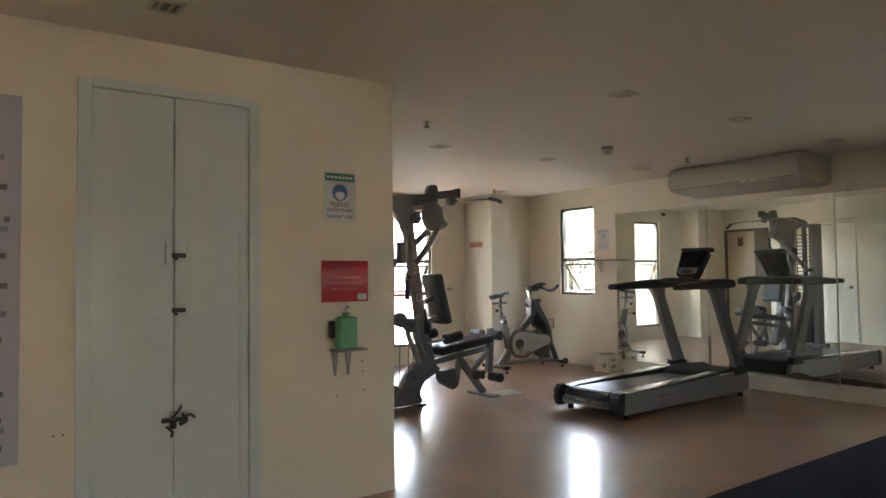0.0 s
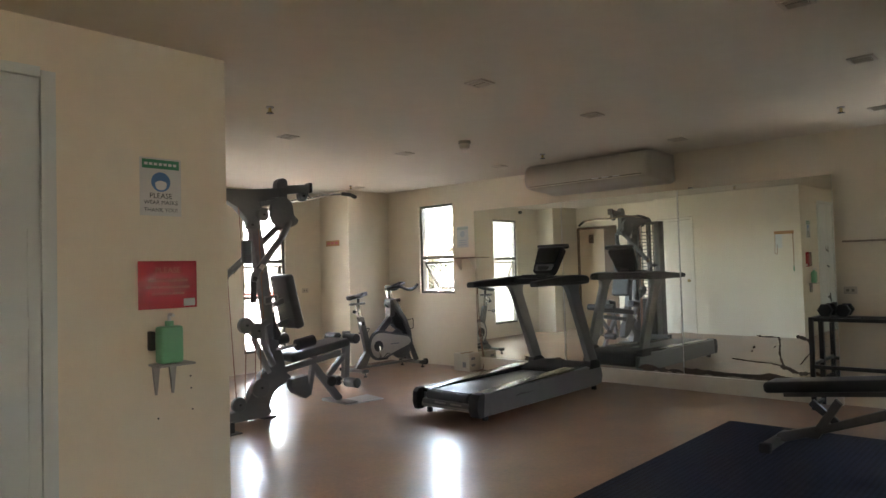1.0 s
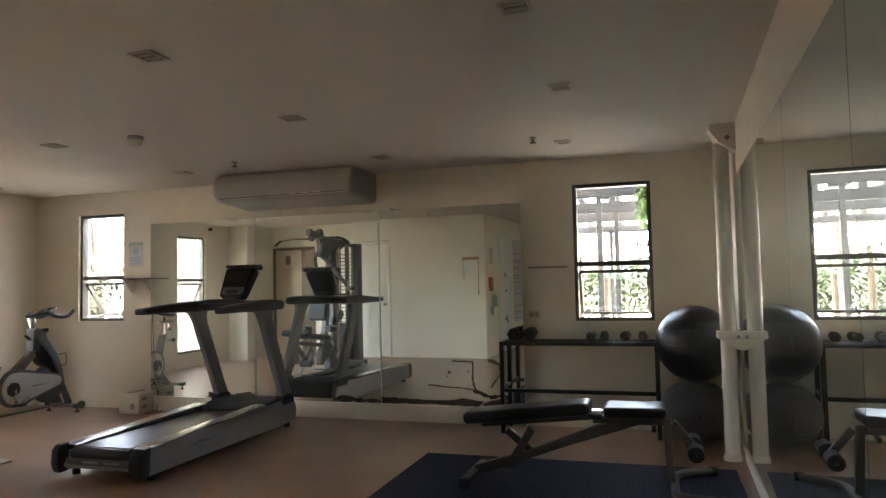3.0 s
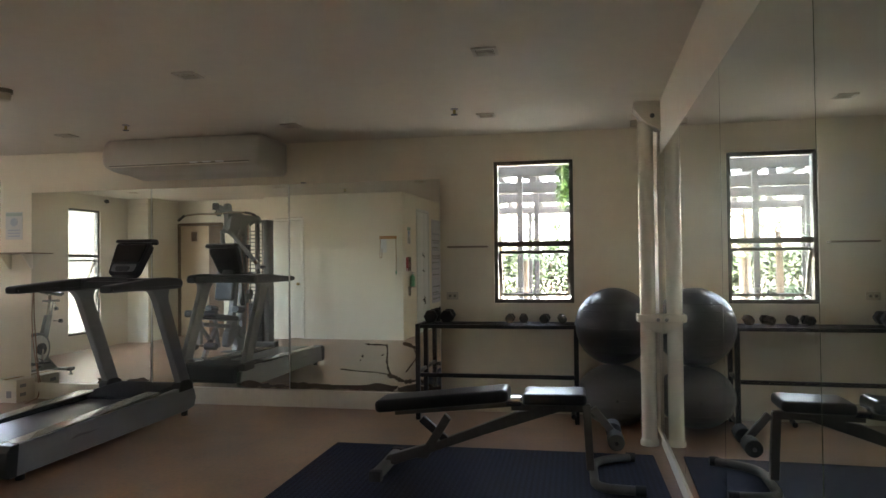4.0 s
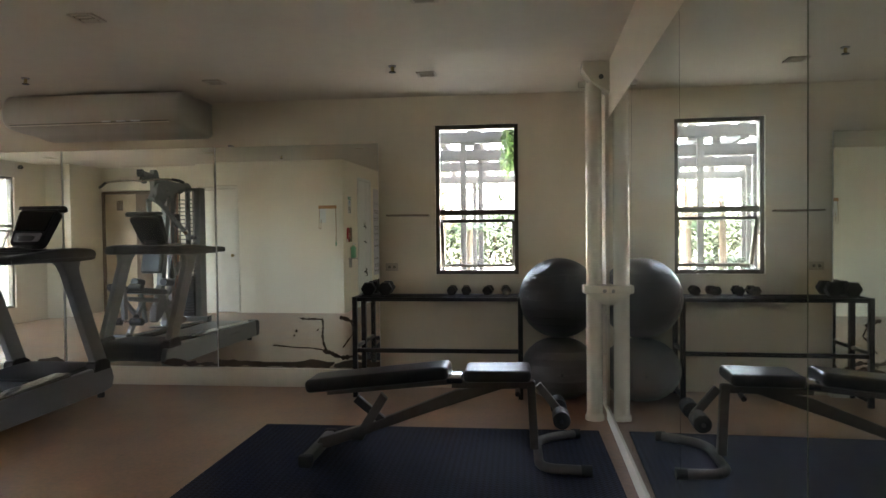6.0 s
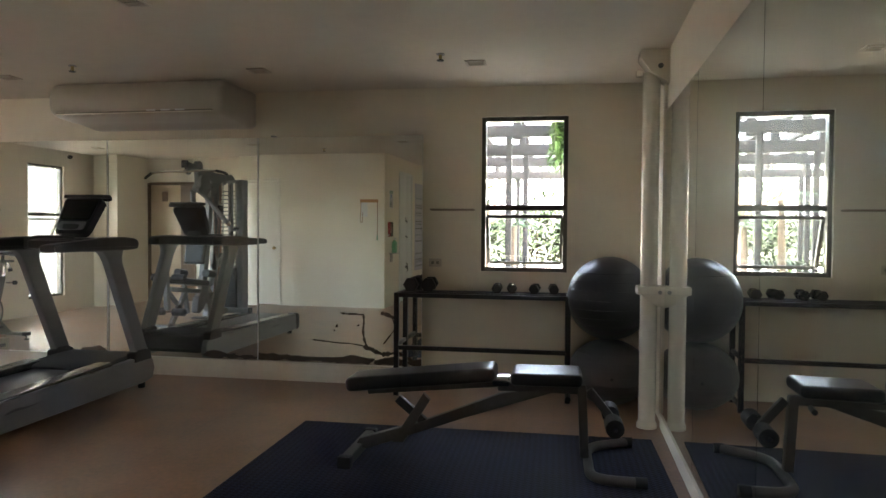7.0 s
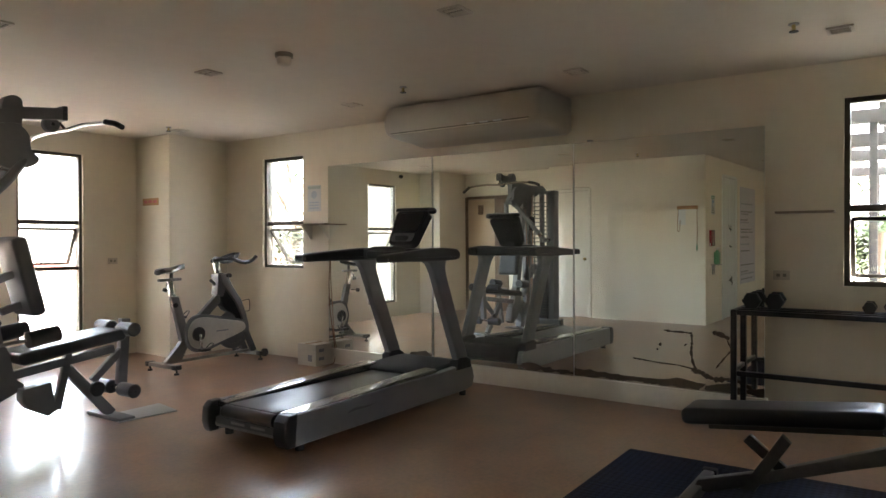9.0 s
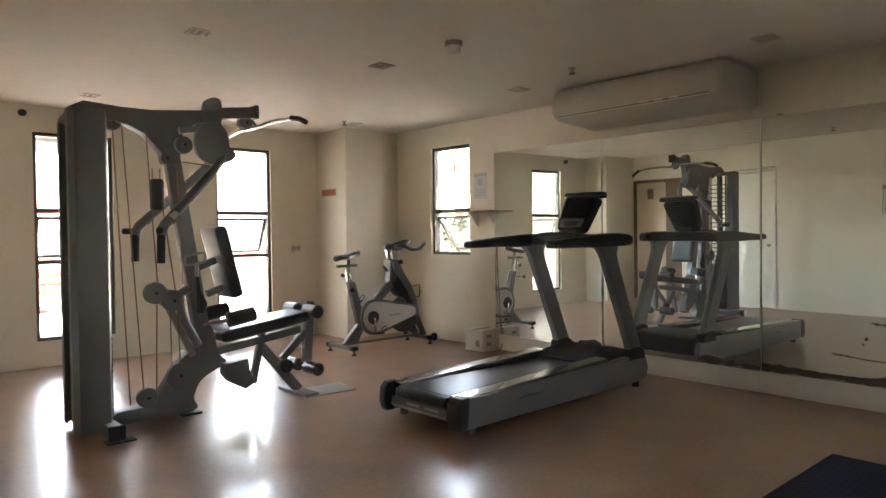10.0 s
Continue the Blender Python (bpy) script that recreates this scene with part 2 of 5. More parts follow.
def mirror_material(name, rough, dust, smear):
    m = bpy.data.materials.new(name)
    m.use_nodes = True
    n, l = m.node_tree.nodes, m.node_tree.links
    b = n["Principled BSDF"]
    b.inputs["Base Color"].default_value = (0.8, 0.84, 0.79, 1)
    b.inputs["Metallic"].default_value = 1.0
    tc = n.new("ShaderNodeTexCoord")
    ns = n.new("ShaderNodeTexNoise")
    ns.inputs["Scale"].default_value, ns.inputs["Detail"].default_value = 2.5, 6
    l.new(tc.outputs["Object"], ns.inputs["Vector"])
    rr = n.new("ShaderNodeMapRange")
    rr.inputs["From Min"].default_value, rr.inputs["From Max"].default_value = 0.45, 0.8
    rr.inputs["To Min"].default_value, rr.inputs["To Max"].default_value = 0.0, rough
    l.new(ns.outputs["Fac"], rr.inputs["Value"])
    l.new(rr.outputs["Result"], b.inputs["Roughness"])
    if dust:
        # dust veil, which also imitates the pale flare haze over the reflection
        df = n.new("ShaderNodeBsdfDiffuse")
        df.inputs["Color"].default_value = (0.75, 0.78, 0.76, 1)
        mx = n.new("ShaderNodeMixShader")
        dr = n.new("ShaderNodeMapRange")
        dr.inputs["To Min"].default_value, dr.inputs["To Max"].default_value = dust * 0.5, dust * 1.5
        l.new(ns.outputs["Fac"], dr.inputs["Value"])
        l.new(dr.outputs["Result"], mx.inputs["Fac"])
        # greasy film: a small share of the reflection is scattered wide, imitating flare round reflected windows
        film = n.new("ShaderNodeBsdfGlossy")
        film.inputs["Color"].default_value = (0.8, 0.86, 0.84, 1)
        film.inputs["Roughness"].default_value = 0.22
        fm = n.new("ShaderNodeMixShader")
        fm.inputs["Fac"].default_value = smear
        l.new(b.outputs["BSDF"], fm.inputs[1])
        l.new(film.outputs["BSDF"], fm.inputs[2])
        l.new(fm.outputs["Shader"], mx.inputs[1])
        l.new(df.outputs["BSDF"], mx.inputs[2])
        l.new(mx.outputs["Shader"], n["Material Output"].inputs["Surface"])
    return m


def glass_material():
    m = bpy.data.materials.new("window_glass")
    m.use_nodes = True
    b = m.node_tree.nodes["Principled BSDF"]
    b.inputs["Base Color"].default_value = (0.95, 0.97, 0.95, 1)
    b.inputs["Roughness"].default_value = 0.0
    b.inputs["IOR"].default_value = 1.45
    b.inputs["Transmission Weight"].default_value = 1.0
    return m


FLOORM, FOAM, GLASS = floor_material(), mat_foam(), glass_material()
MIRROR, MIRROR2 = mirror_material("mirror_silvering", 0.015, 0.04, 0.02), mirror_material("dusty_mirror_silvering", 0.03, 0.02, 0.045)
TARNISH = mat("tarnished_silvering", (0.07, 0.05, 0.033), 0.5, var=0.4, scale=12)


# ---- mesh helpers ----
def part(name, bm, material, parent=None, label="", smooth=35):
    """Links a bmesh, given in world places, as one mesh under a thing or a part."""
    base = Vector((0, 0, 0))
    p = parent
    while p is not None:
        base += p.location
        p = p.parent
    bmesh.ops.recalc_face_normals(bm, faces=bm.faces)
    bmesh.ops.translate(bm, verts=bm.verts, vec=-base)
    for f in bm.faces:
        f.smooth = True
    for e in bm.edges:
        e.smooth = len(e.link_faces) == 2 and e.calc_face_angle(3) < radians(smooth)
    me = bpy.data.meshes.new(name)
    bm.to_mesh(me)
    bm.free()
    me.materials.append(material)
    ob = new(name, me)
    ob.parent = parent
    if label:
        tagged(ob, label)
    return ob


def thing(name, loc, label, category, group=""):
    ob = new(name)
    ob.empty_display_size = 0.05
    ob.location = loc
    return tagged(ob, label, category, group)


def structure(name, bm, material, label, category="wall"):
    return tagged(part(name, bm, material), label, category, kind="structure")


def add_box(bm, x0, x1, y0, y1, z0, z1, bevel=0.0, seg=2):
    r = bmesh.ops.create_cube(bm, size=1.0)
    vs = r["verts"]
    for v in vs:
        v.co = Vector(((x0 + x1) / 2 + v.co.x * (x1 - x0), (y0 + y1) / 2 + v.co.y * (y1 - y0), (z0 + z1) / 2 + v.co.z * (z1 - z0)))
    if bevel:
        es = list({e for v in vs for e in v.link_edges})
        bmesh.ops.bevel(bm, geom=es, offset=bevel, segments=seg, profile=0.6, affect="EDGES")
    return bm


def box(x0, x1, y0, y1, z0, z1, bevel=0.0, seg=2):
    return add_box(bmesh.new(), x0, x1, y0, y1, z0, z1, bevel, seg)


def add_bar(bm, p, q, w, h, bevel=0.006, up=(0, 0, 1), seg=2):
    """A rectangular tube from p to q, w wide and h high."""
    p, q = Vector(p), Vector(q)
    d = q - p
    ax = d.normalized()
    u = Vector(up)
    if abs(ax.dot(u)) > 0.98:
        u = Vector((1, 0, 0))
    s = ax.cross(u).normalized()
    u = s.cross(ax).normalized()
    r = bmesh.ops.create_cube(bm, size=1.0)
    for v in r["verts"]:
        c = v.co.copy()
        v.co = (p + q) / 2 + s * c.x * w + ax * c.y * d.length + u * c.z * h
    if bevel:
        bm.normal_update()
        es = list({e for v in r["verts"] for e in v.link_edges})
        bmesh.ops.bevel(bm, geom=es, offset=bevel, segments=seg, profile=0.6, affect="EDGES")
    return bm


def bar(p, q, w, h, bevel=0.006, up=(0, 0, 1), seg=2):
    return add_bar(bmesh.new(), p, q, w, h, bevel, up, seg)


def add_tube(bm, pts, r, n=12, radii=None):
    """A round tube along points, with capped ends."""
    pts = [Vector(p) for p in pts]
    rings = []
    last = None
    for i, p in enumerate(pts):
        d = (pts[min(i + 1, len(pts) - 1)] - pts[max(i - 1, 0)]).normalized()
        if last is None:
            last = Vector((0, 0, 1)) if abs(d.z) < 0.9 else Vector((1, 0, 0))
        s = d.cross(last).normalized()
        u = s.cross(d).normalized()
        last = u
        rr = radii[i] if radii else r
        rings.append([bm.verts.new(p + (s * math.cos(2 * math.pi * k / n) + u * math.sin(2 * math.pi * k / n)) * rr) for k in range(n)])
    for a, b in zip(rings, rings[1:]):
        for k in range(n):
            bm.faces.new((a[k], a[(k + 1) % n], b[(k + 1) % n], b[k]))
    bm.faces.new(rings[0])
    bm.faces.new(list(reversed(rings[-1])))
    return bm


def tube(pts, r, n=12, radii=None):
    return add_tube(bmesh.new(), pts, r, n, radii)


def bend(pts, r=0.05, n=4):
    """Rounds the corners of a line of points."""
    pts = [Vector(p) for p in pts]
    out = [pts[0]]
    for a, b, c in zip(pts, pts[1:], pts[2:]):
        k = min(r, (b - a).length / 2.1, (c - b).length / 2.1)
        p, q = b + (a - b).normalized() * k, b + (c - b).normalized() * k
        for i in range(n + 1):
            t = i / n
            out.append(p * (1 - t) ** 2 + b * 2 * t * (1 - t) + q * t * t)
    return out + [pts[-1]]


def slab(outline, lo, hi, axis="y", bevel=0.0, seg=2):
    """A plate cut to an outline: (x, z) across y, (y, z) across x, or (x, y) across z."""
    bm = bmesh.new()
    put = {"y": lambda a, b, c: (a, c, b), "x": lambda a, b, c: (c, a, b), "z": lambda a, b, c: (a, b, c)}[axis]
    lows = [bm.verts.new(put(a, b, lo)) for a, b in outline]
    highs = [bm.verts.new(put(a, b, hi)) for a, b in outline]
    k = len(outline)
    caps = [bm.faces.new(lows), bm.faces.new(list(reversed(highs)))]
    for i in range(k):
        bm.faces.new((lows[i], highs[i], highs[(i + 1) % k], lows[(i + 1) % k]))
    if bevel:
        bmesh.ops.recalc_face_normals(bm, faces=bm.faces)
        es = list({e for f in caps for e in f.edges})
        bmesh.ops.bevel(bm, geom=es, offset=bevel, segments=seg, profile=0.6, affect="EDGES")
    return bm


def smooth_line(pts, n=5):
    """A closed Catmull-Rom line through points of a plane."""
    out = []
    k = len(pts)
    for i in range(k):
        a, b, c, d = (Vector(pts[(i + j - 1) % k]) for j in range(4))
        for s in range(n):
            t = s / n
            out.append(tuple(0.5 * (2 * b + (c - a) * t + (2 * a - 5 * b + 4 * c - d) * t * t + (3 * b - a - 3 * c + d) * t ** 3)))
    return out


def ball(c, rx, ry, rz, n=32):
    bm = bmesh.new()
    bmesh.ops.create_uvsphere(bm, u_segments=n, v_segments=n // 2, radius=1)
    for v in bm.verts:
        v.co = Vector((c[0] + v.co.x * rx, c[1] + v.co.y * ry, c[2] + v.co.z * rz))
    return bm


def words(name, text, size, loc, turn, material, parent, align="CENTER"):
    cu = bpy.data.curves.new(name, "FONT")
    cu.body, cu.size, cu.align_x, cu.align_y, cu.extrude = text, size, align, "CENTER", 0.0006
    cu.materials.append(material)
    ob = new(name, cu)
    ob.parent = parent
    ob.matrix_basis = pose(*(Vector(loc) - parent.location), *turn)
    return ob

# ---- structure ----
ZC, XE, YN, YD, XP, YS = 2.62, 8.05, 9.9, 4.86, 2.712, 1.02

structure("floor", box(-1.4, XE + 0.2, -0.8, YN + 0.2, -0.2, 0), FLOORM, "glossy tan vinyl tile floor reflecting the windows", "floor")
structure("ceiling", box(-1.4, XE + 0.3, -0.8, YN + 0.3, ZC, ZC + 0.25), CEIL, "plain off-white painted ceiling", "ceiling")


def pierced_wall(axis, lo, hi, a0, a1, holes):
    """A wall between lo and hi of its thickness, from a0 to a1 along it, with holes (a, a, z, z) right through it."""
    bm = bmesh.new()
    cuts = sorted({a0, a1, *[h[0] for h in holes], *[h[1] for h in holes]})
    zs = sorted({-0.2, ZC, *[h[2] for h in holes], *[h[3] for h in holes]})

    def solid(i, j):
        if not (0 <= i < len(cuts) - 1 and 0 <= j < len(zs) - 1):
            return False
        a, z = (cuts[i] + cuts[i + 1]) / 2, (zs[j] + zs[j + 1]) / 2
        return not any(h[0] < a < h[1] and h[2] < z < h[3] for h in holes)

    def v(a, z, d):
        return bm.verts.new((a, d, z) if axis == "x" else (d, a, z))

    for i in range(len(cuts) - 1):
        for j in range(len(zs) - 1):
            if not solid(i, j):
                continue
            a, b, c, d = cuts[i], cuts[i + 1], zs[j], zs[j + 1]
            for t in (lo, hi):
                bm.faces.new((v(a, c, t), v(b, c, t), v(b, d, t), v(a, d, t)))
            for di, dj, e in ((-1, 0, ((a, c), (a, d))), (1, 0, ((b, c), (b, d))), (0, -1, ((a, c), (b, c))), (0, 1, ((a, d), (b, d)))):
                if not solid(i + di, j + dj):
                    (p, q), (r, s) = e
                    bm.faces.new((v(p, q, lo), v(r, s, lo), v(r, s, hi), v(p, q, hi)))
    bmesh.ops.remove_doubles(bm, verts=bm.verts, dist=1e-5)
    return bm


WA, WB = (7.85, 8.54, 1.045, 2.355), (1.70, 2.44, 1.02, 2.36)
WC, WD = (5.875, 6.585, 0.27, 2.36), (3.99, 4.735, 0.26, 2.36)
structure("wall_east", pierced_wall("y", XE, XE + 0.18, -0.8, YN + 0.18, [WA, WB]), WALL, "cream painted wall with two windows and a mirror")
structure("wall_north", pierced_wall("x", YN, YN + 0.18, -1.4, XE, [WC, WD]), WALL, "cream painted wall with two tall windows")
structure("column_north_east", box(7.23, XE, 9.21, YN, 0, ZC, 0.008), WALL, "cream boxed-out corner column", "column")
structure("column_north_west", box(2.45, 3.3, 9.47, YN, 0, ZC, 0.008), WALL, "cream boxed-out corner column", "column")
structure("wall_closet", pierced_wall("x", YD, YD + 0.12, -1.4, XP, [(0.9, 1.795, -0.2, 2.37)]), WALL, "cream painted wall with closet door and signs")
structure("wall_partition", pierced_wall("y", XP - 0.12, XP, YD + 0.12, 7.5, [(6.76, 7.46, -0.2, 2.22)]), WALL, "cream painted wall with a white door")
structure("wall_return", box(2.33, XP - 0.12, 7.38, 7.5, 0, ZC), WALL, "cream painted return wall")
structure("wall_recess", pierced_wall("y", 2.33, 2.45, 7.5, 9.9, [(8.5, 9.46, -0.2, 2.2)]), WALL, "cream painted recess wall with a brown door")
structure("wall_west", box(-1.52, -1.4, -0.8, YN + 0.18, -0.2, ZC), WALL, "cream painted wall")
OUT_OF_SQUARE = Matrix.Translation((XE, 1.03, 0)) @ pose(0, 0, 0, 0, 0, -1.4) @ Matrix.Translation((-XE, -1.03, 0))
structure("wall_south", box(2.6, XE, 0.84, YS, 0, ZC), WALL, "cream painted wall behind mirrors").matrix_world = OUT_OF_SQUARE
structure("wall_south_return", box(2.5, 2.6, -0.68, YS, 0, ZC), WALL, "cream painted return wall")
# unseen entrance slot, its width set by how much daylight it adds
structure("wall_south_west", pierced_wall("x", -0.8, -0.68, -1.4, XE, [(-0.22, 0.12, -0.2, 2.05)]), WALL, "cream painted wall with an unseen entrance slot added for light")
sky_portal(-0.05, -0.74, 1.02, (-0.05, 5, 1.02), 0.34, 2.05)
# unseen roof added outside, blocks sky light from the entrance slot
structure("entrance_shade_roof", box(-2.5, 3, -5.2, -0.8, 2.2, 2.35, 0.01), CEIL, "unseen flat roof added to limit light at the entrance", "roof")
# unseen block above the gym, added to keep the sun off the garden
structure("shading_storeys", box(-4, XE + 0.3, -0.9, YN + 0.3, ZC + 0.25, 9.5), PLASTER, "unseen white upper storeys added to shade the garden", "building")


def window_at(name, axis, hole, wall, low_pane, label, out=0.19):
    """A bronze window: fixed pane above, an awning sash pushed open below, and a fixed pane under that where it is tall."""
    a0, a1, z0, z1 = hole

    def P(a, d, z):
        return (a, wall + d, z) if axis == "x" else (wall + d, a, z)

    win = tagged(new(name), label, "window", "windows of the gym", "structure")
    win.location = P((a0 + a1) / 2, 0, z0)

    def fbar(nm, pa, pb, w, h, parent=win):
        return part(nm, bar(pa, pb, w, h, 0.003, up=(0, 1, 0) if axis == "x" else (1, 0, 0)), BRONZE, parent)

    d = 0.075
    fbar("window_frame", P(a0 + 0.018, d, z0), P(a0 + 0.018, d, z1), 0.036, 0.09)
    fbar("window_frame", P(a1 - 0.018, d, z0), P(a1 - 0.018, d, z1), 0.036, 0.09)
    fbar("window_frame", P(a0 + 0.036, d, z1 - 0.018), P(a1 - 0.036, d, z1 - 0.018), 0.036, 0.09)
    fbar("window_frame", P(a0 + 0.036, d, z0 + 0.018), P(a1 - 0.036, d, z0 + 0.018), 0.036, 0.09)
    fbar("transom", P(a0 + 0.036, d, 1.575), P(a1 - 0.036, d, 1.575), 0.05, 0.07)
    bot = z0 + 0.036
    if low_pane:
        fbar("transom", P(a0 + 0.036, d, 1.055), P(a1 - 0.036, d, 1.055), 0.045, 0.07)
        bot = 1.078

    def pane(nm, p, q, parent=win):
        (pa, pd, pz), (qa, qd, qz) = p, q
        bm = bmesh.new()
        t = 0.004
        vs = [bm.verts.new(P(a, dd + s, z)) for s in (0, t) for a, dd, z in ((pa, pd, pz), (qa, pd, pz), (qa, qd, qz), (pa, qd, qz))]
        for f in ((0, 1, 2, 3), (7, 6, 5, 4), (0, 4, 5, 1), (1, 5, 6, 2), (2, 6, 7, 3), (3, 7, 4, 0)):
            bm.faces.new([vs[i] for i in f])
        ob = part(nm, bm, GLASS, parent)
        ob.visible_shadow = False
        return ob

    pane("pane", (a0 + 0.036, d, 1.6), (a1 - 0.036, d, z1 - 0.036))
    if low_pane:
        pane("pane", (a0 + 0.036, d, z0 + 0.036), (a1 - 0.036, d, 1.03))
    top = 1.50
    low = bot + 0.03
    s0, s1 = a0 + 0.045, a1 - 0.045
    part("sash", bar(P(s0, d + 0.02, top), P(s1, d + 0.02, top), 0.042, 0.03, 0.003), BRONZE, win)
    sash = part("sash", bar(P(s0, d + out, low), P(s1, d + out, low), 0.045, 0.03, 0.003), BRONZE, win)
    part("sash", bar(P(s0, d + 0.02, top), P(s0, d + out, low), 0.03, 0.04, 0.003), BRONZE, win)
    part("sash", bar(P(s1, d + 0.02, top), P(s1, d + out, low), 0.03, 0.04, 0.003), BRONZE, win)
    pane("pane", (s0 + 0.015, d + out - 0.005, low + 0.02), (s1 - 0.015, d + 0.02, top - 0.02))
    part("latch_handle", bar(P((a0 + a1) / 2, d + out - 0.03, low), P((a0 + a1) / 2, d + out - 0.04, low + 0.05), 0.014, 0.014, 0.003), DARK, win)
    part("stay_arm", bar(P(s0 + 0.01, d, bot + 0.012), P(s0 + 0.01, d + out, low), 0.01, 0.012, 0), STEEL, win)
    part("stay_arm", bar(P(s1 - 0.01, d, bot + 0.012), P(s1 - 0.01, d + out, low), 0.01, 0.012, 0), STEEL, win)
    return win


window_at("window_1", "y", WA, XE, False, "small bronze aluminium window with open awning sash", 0.31)
window_at("window_2", "y", WB, XE, False, "bronze aluminium window open onto a pergola garden")
window_at("window_3", "x", WC, YN, True, "tall bronze aluminium window with open middle sash")
window_at("window_4", "x", WD, YN, True, "tall bronze aluminium window beside the multi-gym")
sky_portal(8.16, 8.2, 1.7, (0, 8.2, 1.7), 0.69, 1.3)
sky_portal(8.16, 2.07, 1.69, (0, 2.07, 1.69), 0.74, 1.34)
sky_portal(6.23, 10.01, 1.31, (6.23, 0, 1.31), 0.71, 2.08)
sky_portal(4.36, 10.01, 1.31, (4.36, 0, 1.31), 0.745, 2.1)


def mirror_wall():
    """Three wall mirrors beside each other, a hair out of true."""
    for y0, y1, turn, tilt in ((2.945, 4.475, -1.22, 0.36), (4.478, 5.996, -1.18, 0.25), (5.999, 7.44, -1.12, 0.13)):
        mir = tagged(new("wall_mirror"), "large frameless gym mirror panel with tarnished lower edge", "mirror", "mirrors on the window wall")
        mid = (y0 + y1) / 2
        mir.location = (8.015 + 0.0075 * (mid - 5.2), mid, 0.17)
        mir.rotation_euler = (0, radians(-tilt), radians(turn))
        w = (y1 - y0) / 2
        part_local("silvered_glass", add_box(bmesh.new(), -0.003, 0.003, -w, w, 0, 2.03), MIRROR, mir)
        part_local("backing_board", add_box(bmesh.new(), 0.0035, 0.02, -w, w, 0, 2.03), PAPER, mir)
        rnd = random.Random(int(y0 * 100))
        near = y0 < 3
        # tarnish creeps in from the lower edge
        for k in range(26 if near else 8):
            cy = rnd.uniform(-w, w if near else -w * 0.2)
            s = rnd.uniform(0.015, 0.06)
            ring = [(cy + s * (1.2 + rnd.uniform(-0.5, 0.6)) * math.cos(a * math.pi / 5) * 1.6, max(0.001, 0.012 + s * 0.45 + s * (0.6 + rnd.uniform(-0.25, 0.3)) * math.sin(a * math.pi / 5))) for a in range(10)]
            ring = [(max(-w, min(w, y)), z) for y, z in ring]
            bm = bmesh.new()
            d = -0.0036 - 0.00012 * k
            bm.faces.new([bm.verts.new((d, y, z)) for y, z in ring])
            part_local("tarnish_spot", bm, TARNISH, mir)
        if near:
            for line, wide in ((((-0.02, 0.458), (-0.08, 0.45), (-0.16, 0.452), (-0.235, 0.446)), 0.016), (((-0.235, 0.455), (-0.24, 0.38), (-0.232, 0.3), (-0.245, 0.22), (-0.27, 0.16)), 0.017),
                               (((0.24, 0.208), (0.12, 0.198), (0.0, 0.188), (-0.12, 0.186), (-0.26, 0.165)), 0.012), (((-0.395, 0.468), (-0.45, 0.455), (-0.52, 0.425)), 0.03),
                               (((-0.5, 0.42), (-0.535, 0.34), (-0.48, 0.27), (-0.42, 0.19)), 0.012), (((0.005, 0.35), (0.02, 0.34), (0.005, 0.33)), 0.014), (((-0.18, 0.345), (-0.2, 0.36)), 0.012),
                               (((0.03, 0.3), (0.04, 0.295)), 0.014), (((-0.24, 0.17), (-0.28, 0.14), (-0.3, 0.15), (-0.34, 0.13)), 0.03), (((-0.32, 0.13), (-0.42, 0.1), (-0.55, 0.12), (-0.68, 0.06)), 0.035),
                               (((0.68, 0.03), (0.45, 0.045), (0.2, 0.03), (-0.05, 0.05), (-0.3, 0.04)), 0.032)):
                fine = []
                for (ya, za), (yb, zb) in zip(line, line[1:]):
                    fine += [(ya + (yb - ya) * k / 6, za + (zb - za) * k / 6) for k in range(6)]
                fine.append(line[-1])
                bm = bmesh.new()
                prev = None
                for k, (y, z) in enumerate(fine):
                    q = fine[min(k + 1, len(fine) - 1)]
                    o = fine[max(k - 1, 0)]
                    t = Vector((q[0] - o[0], q[1] - o[1])).normalized()
                    w2 = wide * rnd.uniform(0.15, 0.7) * (0.5 if k in (0, len(fine) - 1) else 1)
                    c, d = bm.verts.new((-0.0075, y - t.y * w2, z + t.x * w2)), bm.verts.new((-0.0075, y + t.y * w2, max(0.002, z - t.x * w2)))
                    if prev:
                        bm.faces.new((prev[0], prev[1], d, c))
                    prev = (c, d)
                part_local("tarnish_streak", bm, TARNISH, mir)
    for y in (4.33,):
        clip = thing("mirror_clip", (XE, y, 2.2), "small dark mirror clip on the wall", "clip", "mirror clips")
        part("clip_plate", box(XE - 0.06, XE, y - 0.02, y + 0.02, 2.203, 2.218, 0.003), STEEL, clip)


def part_local(name, bm, material, parent):
    me = bpy.data.meshes.new(name)
    bm.to_mesh(me)
    bm.free()
    me.materials.append(material)
    ob = new(name, me)
    ob.parent = parent
    return ob


mirror_wall()
xs = (7.06, 5.82, 4.58, 3.38, 2.62)
for x1, x0 in zip(xs, xs[1:]):
    mir = thing("side_mirror", ((x0 + x1) / 2, YS, 0.1), "large dusty frameless mirror panel on the side wall", "mirror", "mirrors on the side wall")
    part("silvered_glass", box(x0 + 0.003, x1 - 0.003, YS + 0.002, YS + 0.01, 0.1, 2.2), MIRROR2, mir)
    mir.matrix_basis = OUT_OF_SQUARE @ Matrix.Translation(mir.location)
structure("baseboard", box(2.62, 7.06, YS, YS + 0.02, 0, 0.095, 0.004), SKIRT, "narrow white ledge below the side mirrors", "baseboard").matrix_world = OUT_OF_SQUARE
